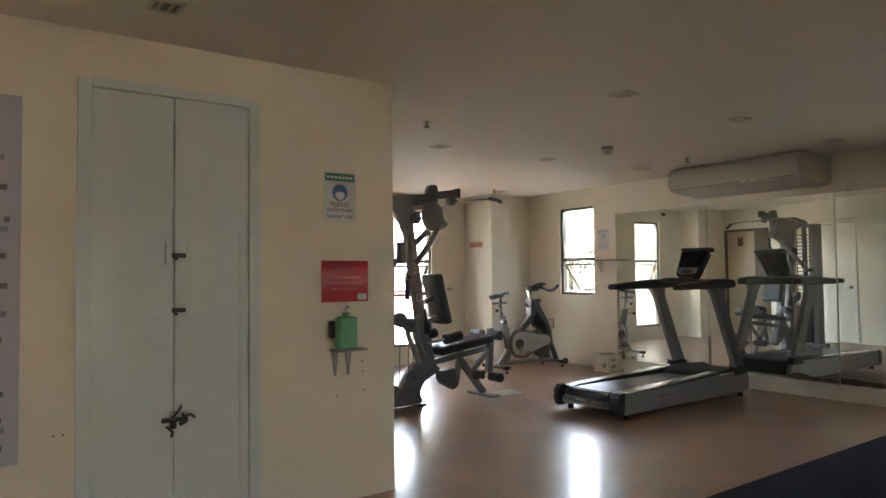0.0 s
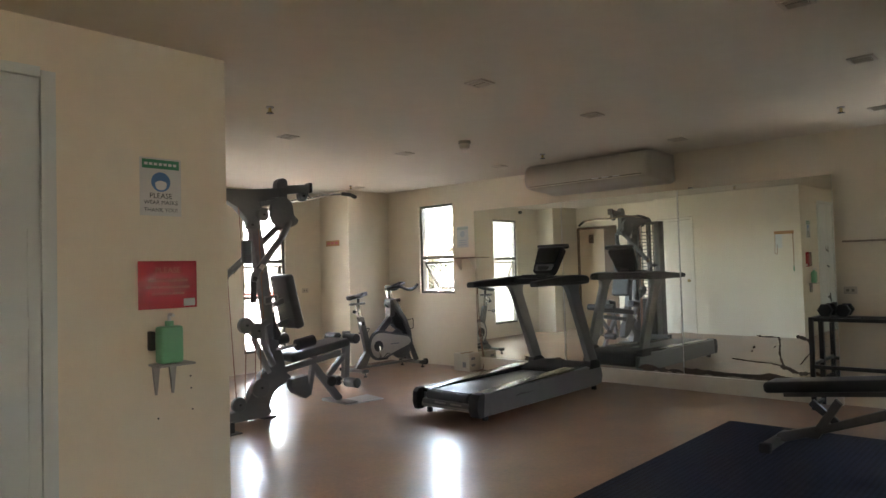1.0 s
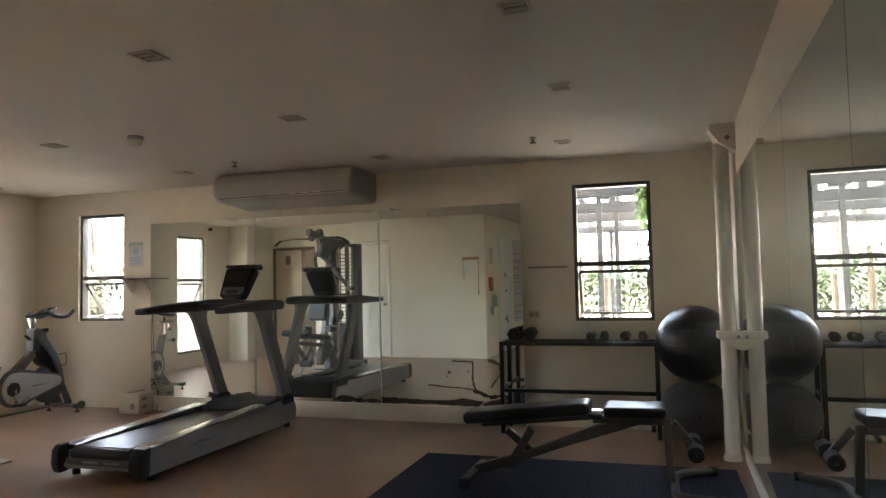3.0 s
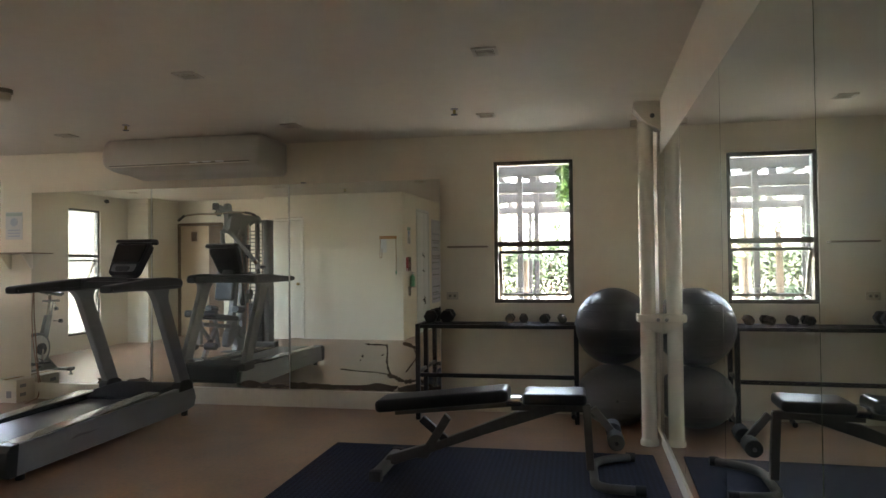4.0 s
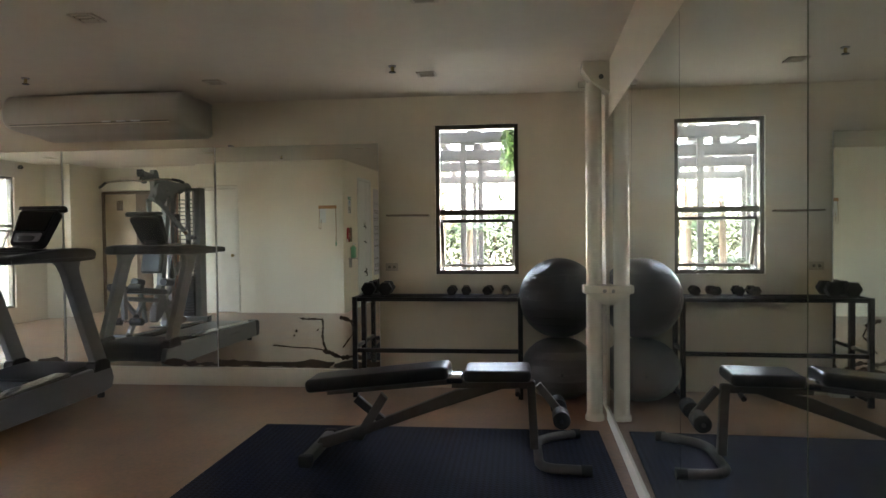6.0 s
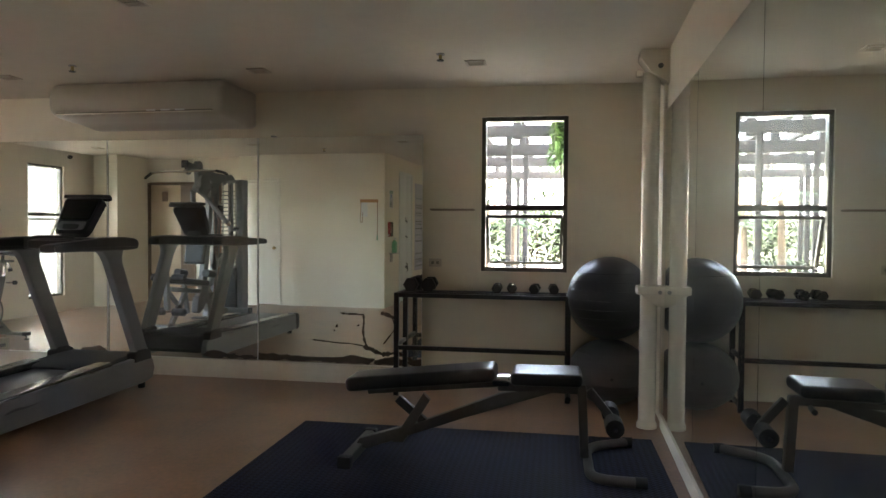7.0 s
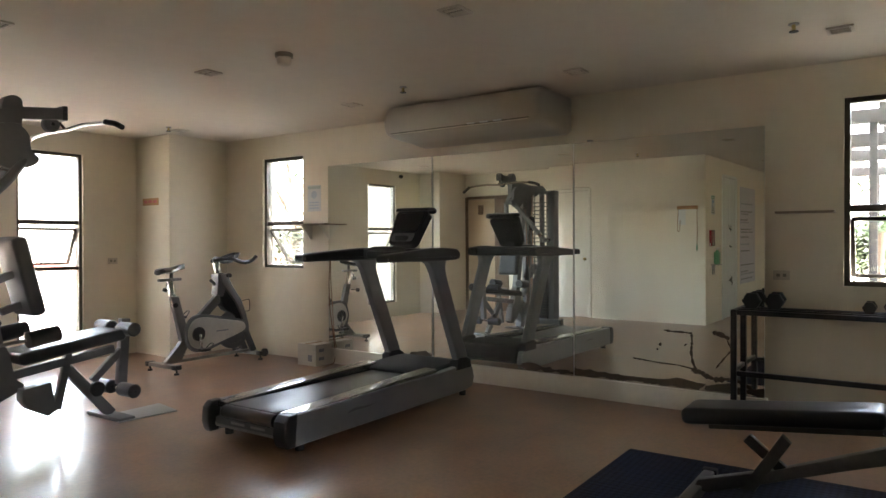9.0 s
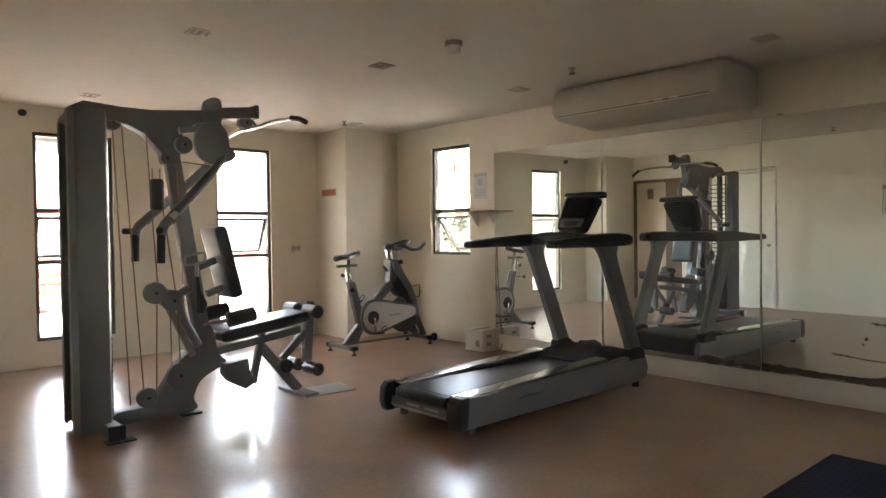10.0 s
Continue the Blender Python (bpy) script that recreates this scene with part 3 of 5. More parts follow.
structure("trim", slab([(XE, 2.93), (XE - 0.08, 2.93), (XE - 0.045, 7.45), (XE, 7.45)], 0, 0.165, "z", 0.004), SKIRT, "white painted plinth below the mirrors", "trim")


# ---- doors ----
def closet_door():
    d = tagged(new("door_1"), "closed grey-white double closet door with black bolts", "door", kind="structure")
    d.location = (1.345, YD, 0)
    for x0, x1 in ((0.9, 0.925), (1.77, 1.795)):
        part("door_frame", box(x0 - 0.02, x1 + 0.02, YD - 0.018, YD + 0.1, 0, 2.37, 0.004), DOORP, d)
    part("door_frame", box(0.946, 1.749, YD - 0.018, YD + 0.1, 2.335, 2.385, 0.004), DOORP, d)
    for x0, x1 in ((0.948, 1.341), (1.345, 1.747)):
        leaf = part("door_leaf", box(x0, x1, YD - 0.006, YD + 0.03, 0.01, 2.332, 0.004), DOORP, d)
        part("door_rail", box(x0 + 0.05, x1 - 0.05, YD - 0.011, YD - 0.006, 1.155, 1.21, 0.002), DOORP, leaf)
    part("door_stile", box(1.692, 1.744, YD - 0.011, YD - 0.006, 0.03, 1.62, 0.002), DOORP, leaf)
    for x, z0, z1 in ((1.295, 1.44, 1.56), (1.405, 1.5, 1.56)):
        part("pull_strip", box(x - 0.003, x + 0.003, YD - 0.02, YD - 0.007, z0, z1, 0.002), CHROME, d, "slim clear pull strip")
    for z in (1.49, 1.2):
        bolt = part("bolt", box(1.33, 1.4, YD - 0.024, YD - 0.008, z - 0.012, z + 0.012, 0.004), DARK, d, "small black slide bolt")
        part("bolt_knob", tube([(1.345, YD - 0.02, z - 0.012), (1.345, YD - 0.045, z - 0.02)], 0.008, 8), DARK, bolt)
    lock = part("padlock", box(1.315, 1.35, YD - 0.045, YD - 0.02, 0.585, 0.635, 0.006), DARK, d, "black padlock on a hasp")
    part("knot", tube(bend([(1.33, YD - 0.03, 0.64), (1.36, YD - 0.05, 0.68), (1.375, YD - 0.03, 0.7)], 0.02), 0.007, 8), DARK, lock)
    part("knot", tube(bend([(1.3, YD - 0.03, 0.6), (1.33, YD - 0.05, 0.57), (1.325, YD - 0.03, 0.545)], 0.02), 0.008, 8), DARK, lock)
    part("knot", tube(bend([(1.36, YD - 0.03, 0.63), (1.42, YD - 0.045, 0.655), (1.445, YD - 0.03, 0.63)], 0.02), 0.008, 8), DARK, lock)
    part("hasp", box(1.28, 1.41, YD - 0.02, YD - 0.007, 0.615, 0.64, 0.003), DARK, lock)
    part("shackle", tube(bend([(1.32, YD - 0.03, 0.63), (1.32, YD - 0.03, 0.672), (1.345, YD - 0.03, 0.672), (1.345, YD - 0.03, 0.63)], 0.012), 0.005, 8), CHROME, lock)
    part("knot", tube(bend([(1.38, YD - 0.03, 0.66), (1.41, YD - 0.04, 0.62), (1.36, YD - 0.045, 0.6), (1.40, YD - 0.03, 0.645)], 0.02), 0.008, 8), DARK, lock)


def plain_door(name, x, y0, y1, h, leaf, knob_y, label):
    d = tagged(new(name), label, "door", kind="structure")
    d.location = (x, (y0 + y1) / 2, 0)
    fr = BROWNF if leaf is WOODD else SKIRT
    for a, b in ((y0 - 0.05, y0), (y1, y1 + 0.05)):
        part("door_frame", box(x - 0.13, x + 0.015, a, b, 0, h + 0.02, 0.004), fr, d)
    part("door_frame", box(x - 0.13, x + 0.015, y0, y1, h - 0.02, h + 0.03, 0.004), fr, d)
    lf = part("door_leaf", box(x - 0.05, x - 0.01, y0 + 0.004, y1 - 0.004, 0.01, h - 0.024, 0.004), leaf, d)
    kn = part("knob", ball((x + 0.035, knob_y, 1.0), 0.028, 0.028, 0.028, 16), BRASS, d, "round brass knob")
    part("rose", tube([(x - 0.012, knob_y, 1.0), (x + 0.02, knob_y, 1.0)], 0.02), BRASS, kn)
    return d


closet_door()
plain_door("door_2", XP, 6.79, 7.43, 2.18, SKIRT, 6.85, "closed white painted door with round knob")
d3 = plain_door("door_3", 2.45, 8.54, 9.42, 2.16, WOODD, 8.9, "closed tan painted door with a small sign")
part("sign_plate", box(2.441, 2.448, 9.06, 9.18, 1.84, 2.02, 0.002), BROWNF, d3)
# thin dark sheet stands in for the shade of the door opening
part("dark_opening_panel", box(2.442, 2.452, 8.545, 8.8, 0.012, 2.135, 0.003), BROWNF, d3, "narrow dark brown panel painted for the shaded door opening")


# ---- wall fittings ----
def air_conditioner():
    ac = thing("air_conditioner", (XE, 5.3, 2.27), "cream ceiling-suspended air conditioner above the mirror", "air conditioner")
    prof = smooth_line([(8.05, 2.612), (7.75, 2.612), (7.47, 2.608), (7.385, 2.54), (7.362, 2.43), (7.405, 2.335), (7.54, 2.31), (7.75, 2.302), (8.05, 2.302)], 4)
    prof = [(min(x, XE - 0.002), min(z, 2.617)) for x, z in prof]
    part("casing", slab(prof, 4.5, 6.1, "y", 0.06, 4), ACW, ac)
    part("air_outlet", bar((7.388, 4.6, 2.352), (7.388, 6.02, 2.344), 0.012, 0.01, 0.002), LAMPR, ac)
    # pale lip bar, its light colour painting the highlight along the lower edge
    part("lip_highlight", bar((7.388, 4.6, 2.34), (7.388, 6.02, 2.332), 0.03, 0.009, 0.004), PIPE, ac)
    for k in range(3):
        y = 4.84 + k * 0.13
        part("outlet_vane", box(7.366, 7.38, y, y + 0.08, 2.348, 2.36, 0.003), PAPER, ac)
    part("badge", box(7.382, 7.39, 5.98, 6.03, 2.36, 2.375, 0.002), DARK, ac)


air_conditioner()


def wall_shelf(y0, y1, z, depth, label, paint):
    s = thing("wall_shelf", (XE, (y0 + y1) / 2, z), label, "shelf", "small wall shelves")
    part("shelf_board", box(XE - depth, XE, y0, y1, z, z + 0.016, 0.003), paint, s)
    for y in (y0 + 0.09, y1 - 0.13) if depth > 0.15 else ():
        part("bracket", slab([(XE - depth + 0.03, z), (XE - 0.002, z), (XE - 0.002, z - 0.16), (XE - 0.03, z - 0.16)], y, y + 0.018, "y", 0.002), SKIRT, s)


wall_shelf(7.33, 7.83, 1.54, 0.2, "thin brown wall shelf with two white triangular brackets", SHELFB)
wall_shelf(2.49, 2.87, 1.545, 0.12, "thin brown wall shelf beside the window", SHELFB)


def wall_sheet(name, y0, y1, z0, z1, label):
    s = thing(name, (XE, (y0 + y1) / 2, z0), label, "sign")
    part("sheet", box(XE - 0.004, XE - 0.001, y0, y1, z0, z1), LAMIN, s)
    part("header_band", box(XE - 0.006, XE - 0.0045, y0 + 0.005, y1 - 0.005, z1 - 0.045, z1 - 0.012), FADEG, s)
    part("mask_emblem", tube([(XE - 0.0045, (y0 + y1) / 2, z1 - 0.11), (XE - 0.006, (y0 + y1) / 2, z1 - 0.11)], 0.045, 24), FADEB, s)
    for k in range(3):
        part("text_bar", box(XE - 0.006, XE - 0.0045, y0 + 0.03, y1 - 0.03, z0 + 0.03 + k * 0.032, z0 + 0.045 + k * 0.032), FADEB, s)


wall_sheet("mask_notice", 7.565, 7.775, 1.7, 2.0, "white laminated mask notice on the wall")

def wall_outlet(x, y, z, axis):
    o = thing("wall_outlet", (x, y, z), "cream wall outlet plate with two sockets", "outlet", "wall outlets")
    a, b = (0.006, 0.057) if axis == "y" else (0.057, 0.006)
    part("cover_plate", box(x - a, x + a, y - b, y + b, z - 0.036, z + 0.036, 0.003), LAMPT, o)
    for d in (-0.022, 0.022):
        dx, dy = (0, d) if axis == "y" else (d, 0)
        part("socket", box(x + dx - (0.008 if axis == "y" else 0.012), x + dx + (0.008 if axis == "y" else 0.012), y + dy - (0.012 if axis == "y" else 0.008), y + dy + (0.012 if axis == "y" else 0.008), z - 0.012, z + 0.012, 0.002), LAMPR, o)


wall_outlet(XE - 0.006, 2.84, 1.09, "y")
wall_outlet(6.93, YN - 0.006, 1.13, "x")

osign = thing("orange_sign", (7.23, 9.58, 1.83), "small orange sign on the column", "sign")
part("sign_plate", box(7.222, 7.229, 9.42, 9.74, 1.795, 1.88, 0.002), ORANGE, osign)
for k in range(3):
    part("text_bar", box(7.2195, 7.2225, 9.45 + k * 0.095, 9.52 + k * 0.095, 1.82, 1.855), REDT, osign)


def closet_wall_signs():
    f = YD - 0.001
    s = thing("mask_sign", (2.33, YD, 1.71), "white laminated face mask sign with green header", "sign")
    part("sheet", box(2.215, 2.44, f - 0.003, f, 1.705, 2.012, 0.001), LAMIN, s)
    part("header_band", box(2.227, 2.428, f - 0.0045, f - 0.0032, 1.955, 2.003), GREENI, s)
    for k in range(7):
        part("text_bar", box(2.238 + k * 0.026, 2.256 + k * 0.026, f - 0.006, f - 0.0047, 1.972, 1.986), PAPER, s)
    part("mask_emblem", tube([(2.327, f - 0.0032, 1.885), (2.327, f - 0.0045, 1.885)], 0.052, 28), BLUEI, s)
    part("mask_shape", slab(smooth_line([(2.297, 1.88), (2.327, 1.892), (2.357, 1.88), (2.35, 1.85), (2.327, 1.842), (2.304, 1.85)], 4), f - 0.0062, f - 0.0047, "y"), PAPER, s)
    for txt, z, size in (("PLEASE", 1.81, 0.04), ("WEAR MASKS", 1.775, 0.03), ("THANK YOU!", 1.735, 0.03)):
        words("sign_words", txt, size, (2.327, f - 0.004, z), (90, 0, 0), INK, s)
    r = thing("red_notice", (2.36, YD, 1.22), "red laminated notice with faded lettering", "sign")
    part("sheet", box(2.2, 2.522, f - 0.003, f, 1.212, 1.465, 0.001), REDS, r)
    words("sign_words", "PLEASE", 0.045, (2.36, f - 0.004, 1.415), (90, 0, 0), REDT, r)
    for k, w in enumerate((0.22, 0.24, 0.18)):
        part("text_bar", box(2.36 - w / 2, 2.36 + w / 2, f - 0.0045, f - 0.0032, 1.355 - k * 0.035, 1.367 - k * 0.035), REDT, r)
    part("corner_label", box(2.445, 2.51, f - 0.0045, f - 0.0032, 1.222, 1.262), PAPER, r)
    b = thing("rules_banner", (0.1, YD, 0.5), "tall pale lilac rules banner with faded text", "banner")
    part("sheet", box(-0.5, 0.648, f - 0.003, f, 0.51, 2.24, 0.001), TARP, b)
    rnd = random.Random(4)
    zs = (1.93, 1.79, 1.745, 1.64, 1.595, 1.47, 1.42, 1.33, 1.2, 1.08, 0.83, 0.71, 0.665, 0.58)
    for k, z in enumerate(zs):
        x = -0.4 + rnd.uniform(0, 0.5)
        end = 0.607 - rnd.uniform(0, 0.02)
        while x < end:
            w = min(rnd.uniform(0.03, 0.09), end - x)
            if w > 0.02:
                part("text_bar", box(x, x + w, f - 0.0045, f - 0.0032, z, z + 0.026), FADEI if k % 4 else INKG, b)
            x += w + rnd.uniform(0.02, 0.06)


def sanitiser():
    sh = thing("bracket_shelf", (2.34, YD, 0.92), "small grey shelf on two tapered steel brackets", "shelf")
    part("shelf_board", box(2.25, 2.445, YD - 0.13, YD, 0.918, 0.93, 0.003), STEEL, sh)
    for x in (2.285, 2.375):
        part("bracket", slab([(x - 0.02, 0.917), (x + 0.02, 0.917), (x + 0.004, 0.765), (x - 0.004, 0.765)], YD - 0.02, YD - 0.001, "y", 0.003), STEEL, sh)
    b = thing("sanitiser_bottle", (2.335, YD - 0.065, 0.93), "green plastic sanitiser pump bottle on the shelf", "bottle")
    part("bottle_body", box(2.27, 2.395, YD - 0.105, YD - 0.03, 0.931, 1.125, 0.02, 3), GREENB, b)
    part("bottle_neck", tube([(2.333, YD - 0.067, 1.12), (2.333, YD - 0.067, 1.15)], 0.022, 16), GREENB, b)
    part("pump", tube(bend([(2.333, YD - 0.067, 1.15), (2.333, YD - 0.067, 1.185), (2.333, YD - 0.115, 1.18)], 0.01), 0.009, 8), PAPER, b)
    h = thing("bottle_holder", (2.262, YD, 1.0), "dark plastic clip beside the bottle", "bracket")
    part("clip_plate", box(2.245, 2.268, YD - 0.05, YD, 1.0, 1.1, 0.006), DARK, h)
    for x, z in ((2.48, 0.84), (2.482, 0.775), (2.3, 0.64), (2.49, 0.66), (0.79, 0.62), (0.83, 0.62)):
        hl = thing("screw_hole", (x, YD, z), "small dark screw hole in the wall", "hole", "screw holes")
        part("plug", tube([(x, YD + 0.002, z), (x, YD - 0.003, z)], 0.005, 8), DARK, hl)


closet_wall_signs()
sanitiser()

nb = thing("notice_frame", (XP, 5.13, 1.4), "small framed notice with a hanging cord", "frame")
part("frame_board", box(XP, XP + 0.012, 4.97, 5.29, 1.79, 1.845, 0.003), ORANGE, nb)
part("sheet", box(XP, XP + 0.004, 5.16, 5.27, 1.55, 1.79), PAPER, nb)
part("cord", tube(bend([(XP + 0.012, 5.27, 1.8), (XP + 0.012, 5.285, 1.45), (XP + 0.012, 5.25, 1.45), (XP + 0.012, 5.24, 1.62)], 0.02), 0.005, 6), CABLE, nb)
part("cord", tube([(XP + 0.014, 4.985, 1.8), (XP + 0.014, 4.98, 1.45), (XP + 0.014, 4.985, 1.25)], 0.006, 6), CABLE, nb)
part("tassel", tube([(XP + 0.014, 4.985, 1.25), (XP + 0.016, 4.985, 1.2), (XP + 0.016, 4.985, 1.15)], 0.01, 8, [0.006, 0.012, 0.009]), GREENI, nb)


# ---- ceiling fittings ----
def ceiling_lamp():
    l = thing("ceiling_lamp", (0, 0, ZC), "unlit square recessed ceiling downlight", "ceiling light", "ceiling lights")
    s = 0.074
    for a, b, c, d in ((-s, s, -s, -s + 0.02), (-s, s, s - 0.02, s), (-s, -s + 0.02, -s + 0.02, s - 0.02), (s - 0.02, s, -s + 0.02, s - 0.02)):
        part("trim_frame", box(a, b, c, d, ZC - 0.012, ZC - 0.0005, 0.003), LAMPT, l)
    part("lamp_recess", box(-s + 0.02, s - 0.02, -s + 0.02, s - 0.02, ZC - 0.004, ZC - 0.001), LAMPR, l)
    for x in (-0.026, 0.026):
        part("lamp_tube", tube([(x, -0.048, ZC - 0.008), (x, 0.048, ZC - 0.008)], 0.008, 8), LAMPT, l)
    return l


lamp = ceiling_lamp()
LAMPS = [(4.2, 2.22), (5.52, 2.2), (7.2, 2.4), (4.17, 4.15), (5.6, 4.13), (7.23, 4.12), (4.25, 6.44), (5.68, 6.4), (7.19, 6.32), (4.29, 9.02), (7.15, 8.88), (1.16, 4.32)]
lamp.location = (*LAMPS[0], ZC)
for x, y in LAMPS[1:]:
    copy_thing(lamp, pose(x, y, ZC))


def sprinkler():
    s = thing("sprinkler", (0, 0, ZC), "small dark pendent ceiling sprinkler", "sprinkler", "sprinklers")
    part("escutcheon", tube([(0, 0, ZC - 0.0005), (0, 0, ZC - 0.008)], 0.03, 16), STEEL, s)
    part("stem", tube([(0, 0, ZC - 0.008), (0, 0, ZC - 0.04)], 0.011, 10), BRASS, s)
    part("deflector", tube([(0, 0, ZC - 0.045), (0, 0, ZC - 0.05)], 0.026, 16), DARK, s)
    part("frame_arm", tube([(0.014, 0, ZC - 0.03), (0.014, 0, ZC - 0.046)], 0.004, 6), BRASS, s)
    part("frame_arm", tube([(-0.014, 0, ZC - 0.03), (-0.014, 0, ZC - 0.046)], 0.004, 6), BRASS, s)
    return s


spr = sprinkler()
spr.location = (3.52, 5.62, ZC)
for x, y in ((6.93, 2.62), (6.9, 5.5), (6.95, 8.8)):
    copy_thing(spr, pose(x, y, ZC))

det = thing("smoke_detector", (5.66, 5.56, ZC), "cream smoke detector on the ceiling", "detector")
part("detector_base", tube([(5.66, 5.56, ZC - 0.0005), (5.66, 5.56, ZC - 0.028)], 0.06, 24), LAMPR, det)
part("detector_head", tube([(5.66, 5.56, ZC - 0.028), (5.66, 5.56, ZC - 0.04), (5.66, 5.56, ZC - 0.076), (5.66, 5.56, ZC - 0.084)], 0.04, 24, [0.045, 0.052, 0.044, 0.026]), LAMPT, det)
dome = thing("wall_camera", (3.9, YN, 2.53), "small dark dome fixture under the ceiling", "camera")
part("dome", ball((3.9, YN - 0.045, 2.53), 0.04, 0.045, 0.035, 16), DARK, dome)


# ---- treadmill ----
def treadmill():
    t = thing("treadmill", (6.5, 5.7, 0), "grey and black commercial treadmill facing the mirror", "treadmill")
    Y0, Y1 = 5.3, 6.13
    side = [(5.46, 0.022), (5.43, 0.06), (5.435, 0.2), (5.47, 0.228), (7.2, 0.25), (7.55, 0.262), (7.66, 0.22), (7.69, 0.13), (7.66, 0.05), (7.55, 0.03)]
    for a, b in ((Y0, Y0 + 0.06), (Y1 - 0.06, Y1)):
        sp = part("side_panel", slab(side, a, b, "y", 0.015, 3), TMSIDE, t)
        part("end_cap", slab([(5.425, 0.05), (5.412, 0.1), (5.42, 0.195), (5.46, 0.232), (5.53, 0.236), (5.51, 0.022), (5.445, 0.022)], a - 0.004, b + 0.004 if a > 5.5 else b + 0.05, "y", 0.012, 3), DARK, t)
    part("brand_mark", slab(smooth_line([(6.0, 0.142), (6.08, 0.166), (6.22, 0.155), (6.32, 0.16), (6.2, 0.145), (6.1, 0.148)], 3), Y0 - 0.0025, Y0 + 0.001, "y"), DGREY, t)
    for a, b in ((Y0 + 0.015, Y0 + 0.16), (Y1 - 0.16, Y1 - 0.015)):
        part("side_rail", slab([(5.5, 0.19), (5.5, 0.226), (7.12, 0.28), (7.12, 0.19)], a, b, "y", 0.016, 4), RAILP, t)
    part("belt", box(5.5, 7.2, Y0 + 0.172, Y1 - 0.172, 0.16, 0.222, 0.02, 3), BELT, t)
    part("rear_roller", tube([(5.49, Y0 + 0.16, 0.17), (5.49, Y1 - 0.16, 0.17)], 0.045, 20), DARK, t)
    rg = part("rear_guard", box(5.45, 5.51, Y0 + 0.1, Y1 - 0.1, 0.085, 0.135, 0.012), DGREY, t)
    for y in (5.6, 5.8):
        part("guard_slot", box(5.446, 5.451, y - 0.08, y + 0.06, 0.105, 0.122, 0.002), SILVER, rg)
    part("rear_tube", tube([(5.5, Y0 + 0.05, 0.075), (5.5, Y1 - 0.05, 0.075)], 0.024, 14), SILVER, t)
    hood = [(7.02, 0.222), (7.08, 0.262), (7.25, 0.275), (7.5, 0.285), (7.64, 0.275), (7.68, 0.23), (7.68, 0.1), (7.2, 0.1)]
    part("motor_hood", slab(smooth_line(hood, 3), Y0 + 0.07, Y1 - 0.07, "y", 0.03, 3), HOODM, t)
    for y in (Y0 + 0.06, Y1 - 0.06):
        for x in (5.6, 7.58):
            ft = part("foot", tube([(x, y, 0.055), (x, y, 0.02)], 0.012, 10), CHROME, t)
            part("foot_pad", tube([(x, y, 0.02), (x, y, -0.0255)], 0.03, 14), RUBBER, ft)
    # uprights lean back from the hood and flare into the handrail
    for y in (Y0 + 0.035, Y1 - 0.035):
        lean = [(7.43, 0.235), (7.6, 0.235), (7.585, 0.32), (7.24, 1.08), (7.232, 1.13), (7.25, 1.18), (7.32, 1.225), (6.82, 1.225), (6.93, 1.2), (7.01, 1.155), (7.06, 1.09), (7.42, 0.31)]
        up = part("upright", slab(lean, y - 0.033, y + 0.033, "y", 0.014, 3), TMUP, t)
        part("upright_collar", slab([(7.39, 0.225), (7.63, 0.225), (7.61, 0.3), (7.55, 0.325), (7.44, 0.325), (7.4, 0.3)], y - 0.045, y + 0.045, "y", 0.012, 2), HOODM, up)
        rail = smooth_line([(6.33, 1.184), (6.3, 1.19), (6.292, 1.212), (6.3, 1.236), (6.36, 1.248), (6.7, 1.272), (7.1, 1.295), (7.35, 1.288), (7.42, 1.262), (7.42, 1.215), (7.36, 1.19), (6.9, 1.182), (6.6, 1.186)], 3)
        if y < 5.5:
            rail = [(x + 0.11 * max(0, min(1, (7.0 - x) / 0.4)), z) for x, z in rail]
        part("handrail", slab(rail, y - 0.06, y + 0.05, "y", 0.024, 3), DARK, t)
    part("crossbar", box(7.02, 7.39, Y0 + 0.07, Y1 - 0.07, 1.195, 1.288, 0.03, 3), DARK, t)
    part("control_panel", box(6.95, 7.1, 5.48, 5.95, 1.2, 1.268, 0.02, 3), DARK, t)
    part("sensor_grip", tube([(6.95, 5.52, 1.28), (6.93, 5.6, 1.295), (6.93, 5.83, 1.295), (6.95, 5.91, 1.28)], 0.014, 10), DARK, t)
    part("console_neck", slab([(7.12, 1.27), (7.26, 1.27), (7.22, 1.4), (7.15, 1.4)], 5.64, 5.79, "y", 0.02), DARK, t)
    # tablet-shaped console: rounded plate leaning away from the runner, lip along its top
    lean_x, lean_z = 0.53, 0.848
    def plate(y0, y1, s0, s1, r, near, far):
        pts = []
        for cy, cs, a0 in ((y0 + r, s0 + r, 180), (y1 - r, s0 + r, 270), (y1 - r, s1 - r, 0), (y0 + r, s1 - r, 90)):
            pts += [(cy + r * math.cos(radians(a0 + k * 22.5)), cs + r * math.sin(radians(a0 + k * 22.5))) for k in range(5)]
        bm = bmesh.new()
        rings = []
        for d, q in ((near, 0.93), (near + 0.008, 1.0), (far - 0.012, 1.0), (far, 0.88)):
            my, ms = (y0 + y1) / 2, (s0 + s1) / 2
            rings.append([bm.verts.new((7.125 + lean_x * (ms + (s - ms) * q) + lean_z * d, my + (y - my) * q * min(1, 0.8 + 0.62 * s), 1.325 + lean_z * (ms + (s - ms) * q) - lean_x * d)) for y, s in pts])
        for p, q in zip(rings, rings[1:]):
            for k in range(len(p)):
                bm.faces.new((p[k], p[(k + 1) % len(p)], q[(k + 1) % len(p)], q[k]))
        bm.faces.new(rings[0][::-1])
        bm.faces.new(rings[-1])
        bmesh.ops.recalc_face_normals(bm, faces=bm.faces)
